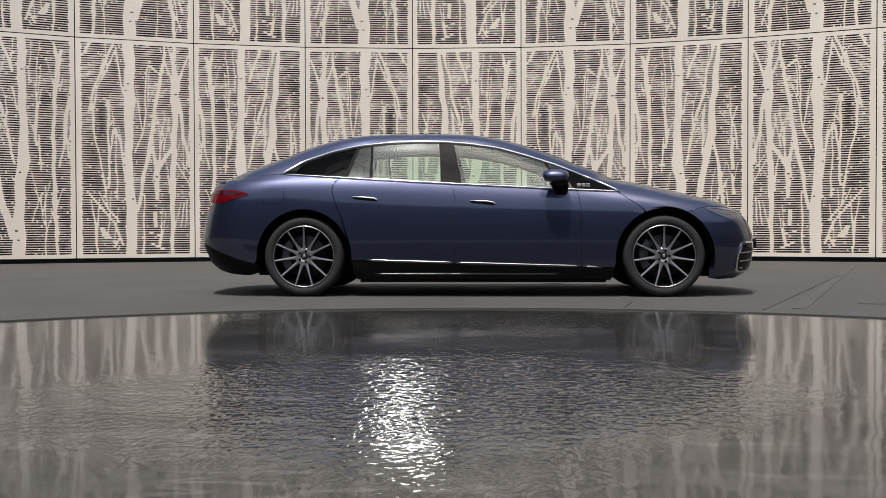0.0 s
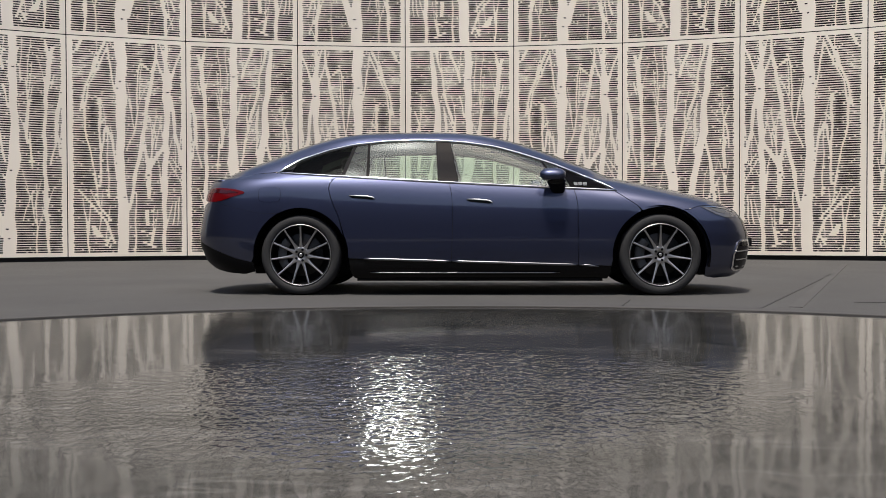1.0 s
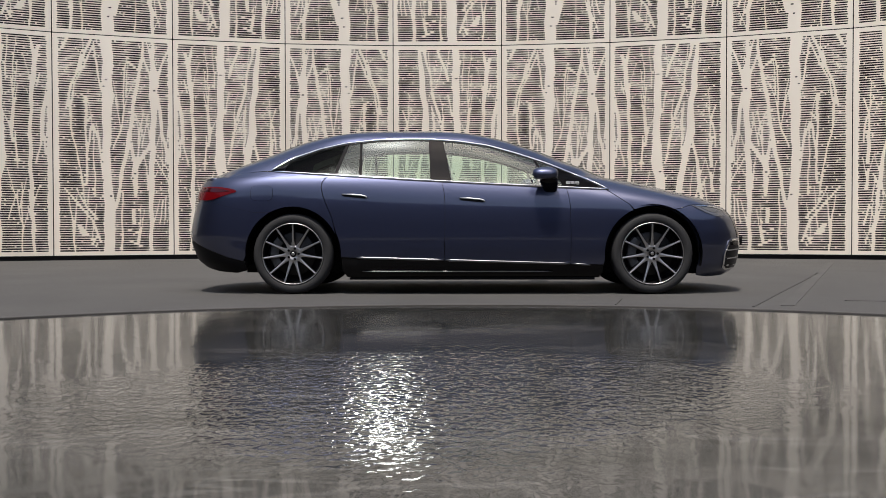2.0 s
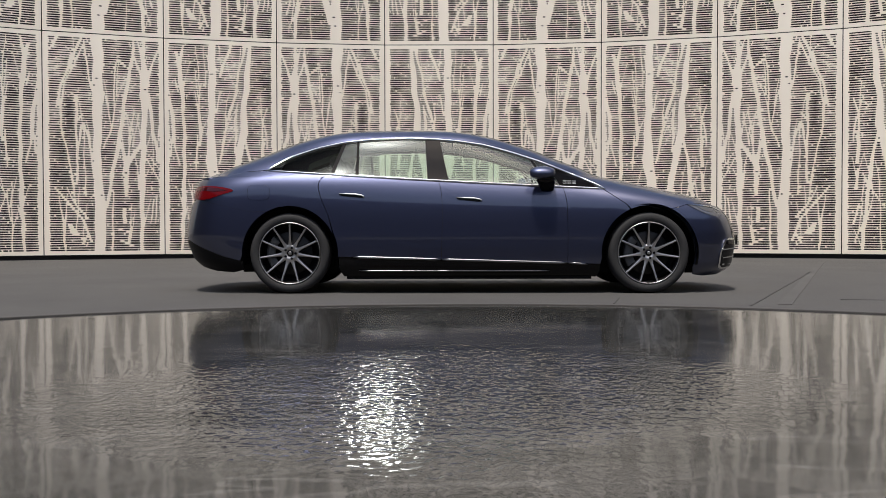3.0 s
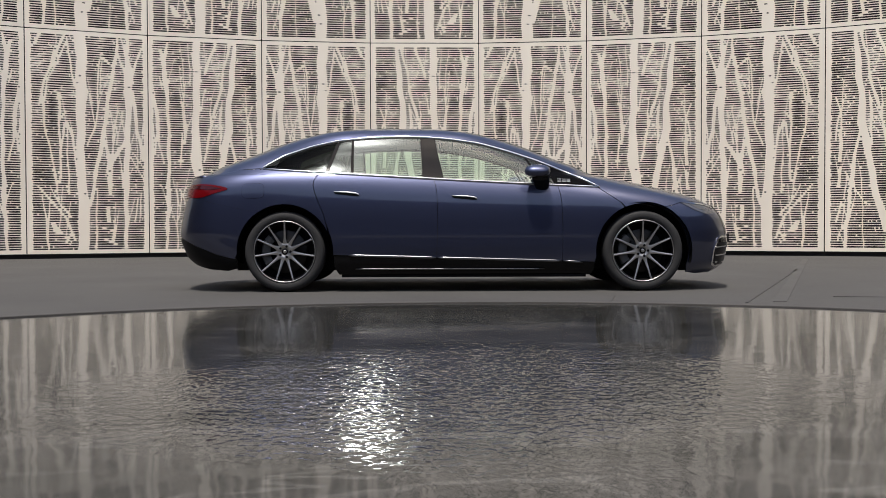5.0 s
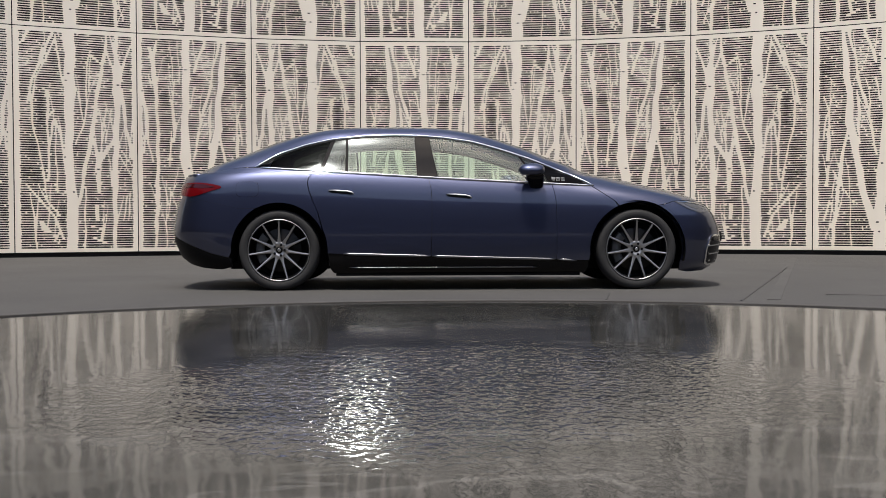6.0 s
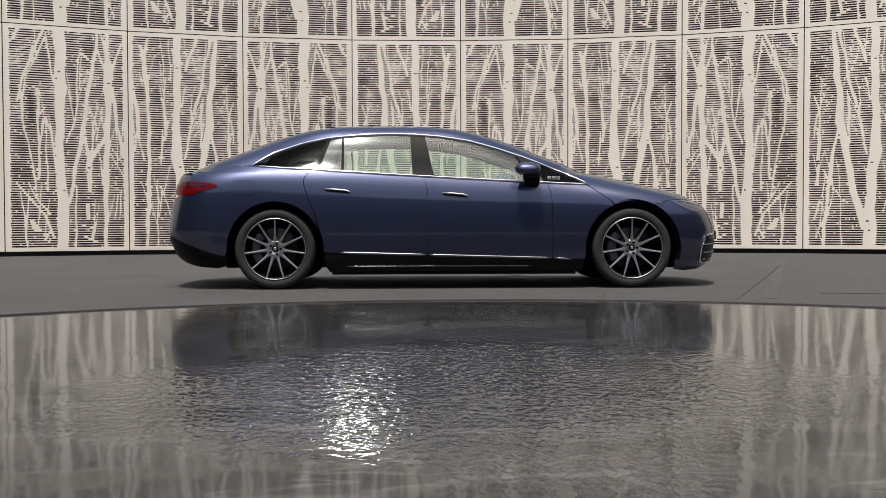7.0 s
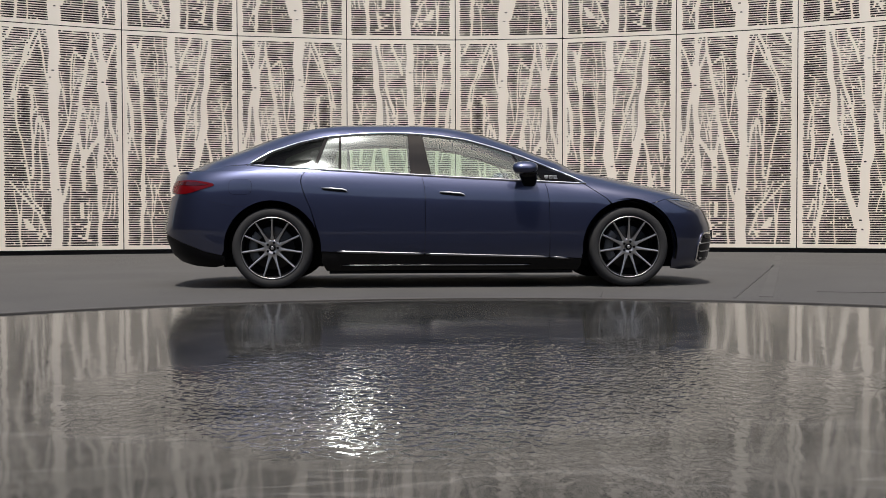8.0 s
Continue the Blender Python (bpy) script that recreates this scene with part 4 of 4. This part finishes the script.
# ---------------------------------------------------------------- wheels
def build_wheel():
    """A wheel whose outer face looks along -y, with its middle at the origin."""
    hub = new("wheel")
    R = TYRE
    tyre = lathe([(0.268, 0.20), (0.285, 0.215), (0.315, 0.222), (0.345, 0.210), (R - 0.004, 0.175), (R, 0.12), (R, 0.06), (R - 0.004, 0.025), (0.347, 0.004), (0.335, -0.003), (0.315, -0.007), (0.295, -0.003), (0.280, 0.004), (0.272, 0.014)], 72, closed=True)
    part("tyre", tyre, RUBBER, hub, "black low-profile tyre", True)
    part("rim", lathe([(0.279, 0.008), (0.276, 0.001), (0.268, 0.000), (0.263, 0.006), (0.260, 0.03), (0.252, 0.06), (0.248, 0.19), (0.275, 0.20)], 72), RIM_DARK, hub, "gloss black rim barrel", True)
    part("rim_edge", lathe([(0.2780, 0.006), (0.2760, -0.002), (0.2700, -0.003), (0.2675, 0.004), (0.270, 0.008)], 72, closed=True), RIM_FACE, hub, "machined bright rim edge", True)
    for k in range(11):
        bm = bmesh.new()
        # a spoke that widens to the hub, dished inwards
        prof = [(0.038, 0.012, 0.0245), (0.066, 0.0205, 0.0240), (0.085, 0.0150, 0.0235), (0.115, 0.0108, 0.020), (0.17, 0.0082, 0.012), (0.22, 0.0070, 0.006), (0.266, 0.0072, 0.001)]
        face, back = [], []
        for r, w, y in prof:
            face.append([bm.verts.new((r, y, -w)), bm.verts.new((r, y - 0.002, 0)), bm.verts.new((r, y, w))])
            back.append([bm.verts.new((r, y + 0.035, -w - 0.004)), bm.verts.new((r, y + 0.035, w + 0.004))])
        for i in range(len(prof) - 1):
            a, b, c, d = face[i], face[i + 1], back[i], back[i + 1]
            bm.faces.new((a[0], b[0], b[1], a[1]))
            bm.faces.new((a[1], b[1], b[2], a[2]))
            bm.faces.new((a[0], c[0], d[0], b[0]))
            bm.faces.new((a[2], b[2], d[1], c[1]))
        bmesh.ops.recalc_face_normals(bm, faces=bm.faces)
        bmesh.ops.rotate(bm, verts=bm.verts, matrix=Matrix.Rotation(radians(-90 + 360 / 11 * k), 3, "Y"))
        me = mesh_of(bm, "spoke", RIM_FACE)
        me.materials.append(RIM_DARK)
        for f in me.polygons:
            if f.index % 4 > 1:
                f.material_index = 1
        ob = new("spoke", me)
        ob.parent = hub
    part("hub_face", lathe([(0.078, 0.050), (0.077, 0.026), (0.068, 0.0222), (0.032, 0.0222), (0.030, 0.028), (0.0001, 0.028)], 40), RIM_FACE, hub, "", True)
    part("centre_cap", lathe([(0.028, 0.034), (0.027, 0.019), (0.023, 0.016), (0.0001, 0.015)], 32), GLOSS_BLACK, hub, "black centre cap", True)
    part("cap_disc", lathe([(0.015, 0.016), (0.015, 0.0125), (0.011, 0.012), (0.0001, 0.0118)], 24), RIM_FACE, hub, "small silver disc", True)
    for k in range(5):
        a = radians(72 * k)
        bm = lathe([(0.0118, 0.034), (0.0118, 0.0195), (0.009, 0.0185), (0.0001, 0.020)], 12)
        bmesh.ops.translate(bm, verts=bm.verts, vec=(0.049 * math.cos(a), 0.0, -0.049 * math.sin(a)))
        part("wheel_bolt", bm, RIM_DARK, hub)
    part("brake_disc", lathe([(0.195, 0.10), (0.195, 0.085), (0.19, 0.082), (0.11, 0.082), (0.105, 0.07), (0.06, 0.07)], 48), DISC, hub, "worn steel brake disc", True)
    bm = bmesh.new()
    n = 10
    for k in range(n):
        a0, a1 = radians(135 + 80 * k / n), radians(135 + 80 * (k + 1) / n)
        q = [[bm.verts.new((r * math.cos(a), y, r * math.sin(a))) for r, y in ((0.215, 0.12), (0.215, 0.06), (0.205, 0.052), (0.14, 0.052), (0.135, 0.06))] for a in (a0, a1)]
        for i in range(4):
            bm.faces.new((q[0][i], q[0][i + 1], q[1][i + 1], q[1][i]))
    bmesh.ops.remove_doubles(bm, verts=bm.verts, dist=1e-5)
    part("brake_caliper", bm, CALIPER, hub, "grey brake caliper", True)
    bm = lathe([(0.25, 0.14), (0.0001, 0.14)], 40)
    part("wheel_back", bm, TRIM_BLACK, hub)
    return hub


wheel = build_wheel()
wheel.parent = car
wheel.matrix_basis = pose(WHEEL_R, -0.918, WHEEL_Z, 0, 0, 0)
for m in (pose(WHEEL_F, -0.918, WHEEL_Z, 0, 0, 0), pose(WHEEL_R, 0.918, WHEEL_Z, 0, 20, 180), pose(WHEEL_F, 0.918, WHEEL_Z, 0, 10, 180)):
    copy_thing(wheel, m)


# ---------------------------------------------------------------- mirrors, cabin, badges
def blob(rings, square=0.75):
    """A closed loft through rounded rings: (x, y, z, half width in x, half height) along y."""
    bm = bmesh.new()
    n = 20
    loops = []
    for x, y, z, a, b in rings:
        loops.append([bm.verts.new((x + a * math.copysign(abs(math.cos(t)) ** square, math.cos(t)), y, z + b * math.copysign(abs(math.sin(t)) ** square, math.sin(t)))) for t in (2 * math.pi * k / n for k in range(n))])
    for p, q in zip(loops, loops[1:]):
        for k in range(n):
            bm.faces.new((p[k], p[(k + 1) % n], q[(k + 1) % n], q[k]))
    bm.faces.new(loops[0][::-1])
    bm.faces.new(loops[-1])
    bmesh.ops.recalc_face_normals(bm, faces=bm.faces)
    return bm


for side in (-1, 1):
    s = lambda y: side * y
    mirror = new("door_mirror")
    mirror.parent = car
    part("mirror_cap", blob([(0.690, s(0.90), 1.048, 0.050, 0.030), (0.664, s(0.93), 1.064, 0.095, 0.050), (0.650, s(1.00), 1.072, 0.116, 0.060), (0.642, s(1.06), 1.070, 0.112, 0.054), (0.642, s(1.095), 1.062, 0.084, 0.036), (0.644, s(1.110), 1.058, 0.040, 0.016)], 0.86), PAINT, mirror, "", True)
    part("mirror_lower", blob([(0.690, s(0.90), 1.016, 0.060, 0.020), (0.690, s(0.95), 1.014, 0.080, 0.022), (0.684, s(1.03), 1.018, 0.080, 0.016), (0.678, s(1.085), 1.026, 0.055, 0.010)], 0.9), GLOSS_BLACK, mirror, "gloss black lower housing", True)
    part("mirror_seam", blob([(0.655, s(0.97), 1.026, 0.104, 0.004), (0.650, s(1.02), 1.024, 0.110, 0.004), (0.646, s(1.085), 1.026, 0.088, 0.004)], 0.85), SATIN, mirror, "thin bright line under the cap", True)
    part("mirror_base", blob([(0.705, s(0.845), 0.930, 0.060, 0.032), (0.70, s(0.90), 0.955, 0.064, 0.050), (0.69, s(0.95), 0.99, 0.075, 0.045), (0.675, s(1.00), 1.005, 0.08, 0.022), (0.67, s(1.05), 1.015, 0.06, 0.012)]), GLOSS_BLACK, mirror, "gloss black mirror foot", True)
    bm = bmesh.new()
    for k in range(3):
        x = 0.845 + 0.042 * k
        z0 = 0.985 - 0.001 * k
        for q in (0.000, 0.011, 0.022):
            y = skin(to_u(x, z0 + q), z0 + q, 0.007, side).y
            box(bm, x, x + 0.033, min(y, y - side * 0.004), max(y, y - side * 0.004), z0 + q, z0 + q + 0.005)
    part("badge_bars", bm, BADGE, car, "small bright badge bars")


def seat(name, x, y, w, tilt):
    """A front seat: cushion, back and head restraint."""
    ob = new(name)
    ob.parent = car
    part("cushion", blob([(x, y - w, 0.50, 0.22, 0.06), (x, y - w * 0.9, 0.51, 0.25, 0.09), (x, y + w * 0.9, 0.51, 0.25, 0.09), (x, y + w, 0.50, 0.22, 0.06)]), LEATHER, ob, "", True)
    bm = blob([(0, -w, 0.30, 0.05, 0.27), (0, -w * 0.85, 0.30, 0.085, 0.31), (0, w * 0.85, 0.30, 0.085, 0.31), (0, w, 0.30, 0.05, 0.27)])
    bmesh.ops.transform(bm, matrix=pose(x - 0.27, y, 0.50, 0, -tilt, 0), verts=bm.verts)
    part("backrest", bm, LEATHER, ob, "", True)
    bm = blob([(0, -0.13, 0.74, 0.035, 0.07), (0, -0.11, 0.74, 0.055, 0.10), (0, 0.11, 0.74, 0.055, 0.10), (0, 0.13, 0.74, 0.035, 0.07)])
    bmesh.ops.transform(bm, matrix=pose(x - 0.27, y, 0.48, 0, -tilt, 0), verts=bm.verts)
    part("head_restraint", bm, LEATHER, ob, "", True)


for y in (-0.38, 0.38):
    seat("front_seat", 0.18, y, 0.26, 15)
    seat("rear_seat", -0.68, y, 0.29, 22)
part("dashboard", blob([(0.95, -0.76, 0.82, 0.10, 0.08), (0.95, -0.70, 0.84, 0.20, 0.11), (0.95, 0.70, 0.84, 0.20, 0.11), (0.95, 0.76, 0.82, 0.10, 0.08)]), CABIN, car, "", True)
bm = lathe([(0.175, -0.012), (0.187, 0.0), (0.175, 0.012), (0.163, 0.0)], 32, closed=True)
bmesh.ops.transform(bm, matrix=pose(0.60, 0.38, 0.93, 0, 0, 0) @ pose(0, 0, 0, 0, 25, 0) @ pose(0, 0, 0, 0, 0, 90), verts=bm.verts)
part("steering_wheel", bm, CABIN, car, "", True)
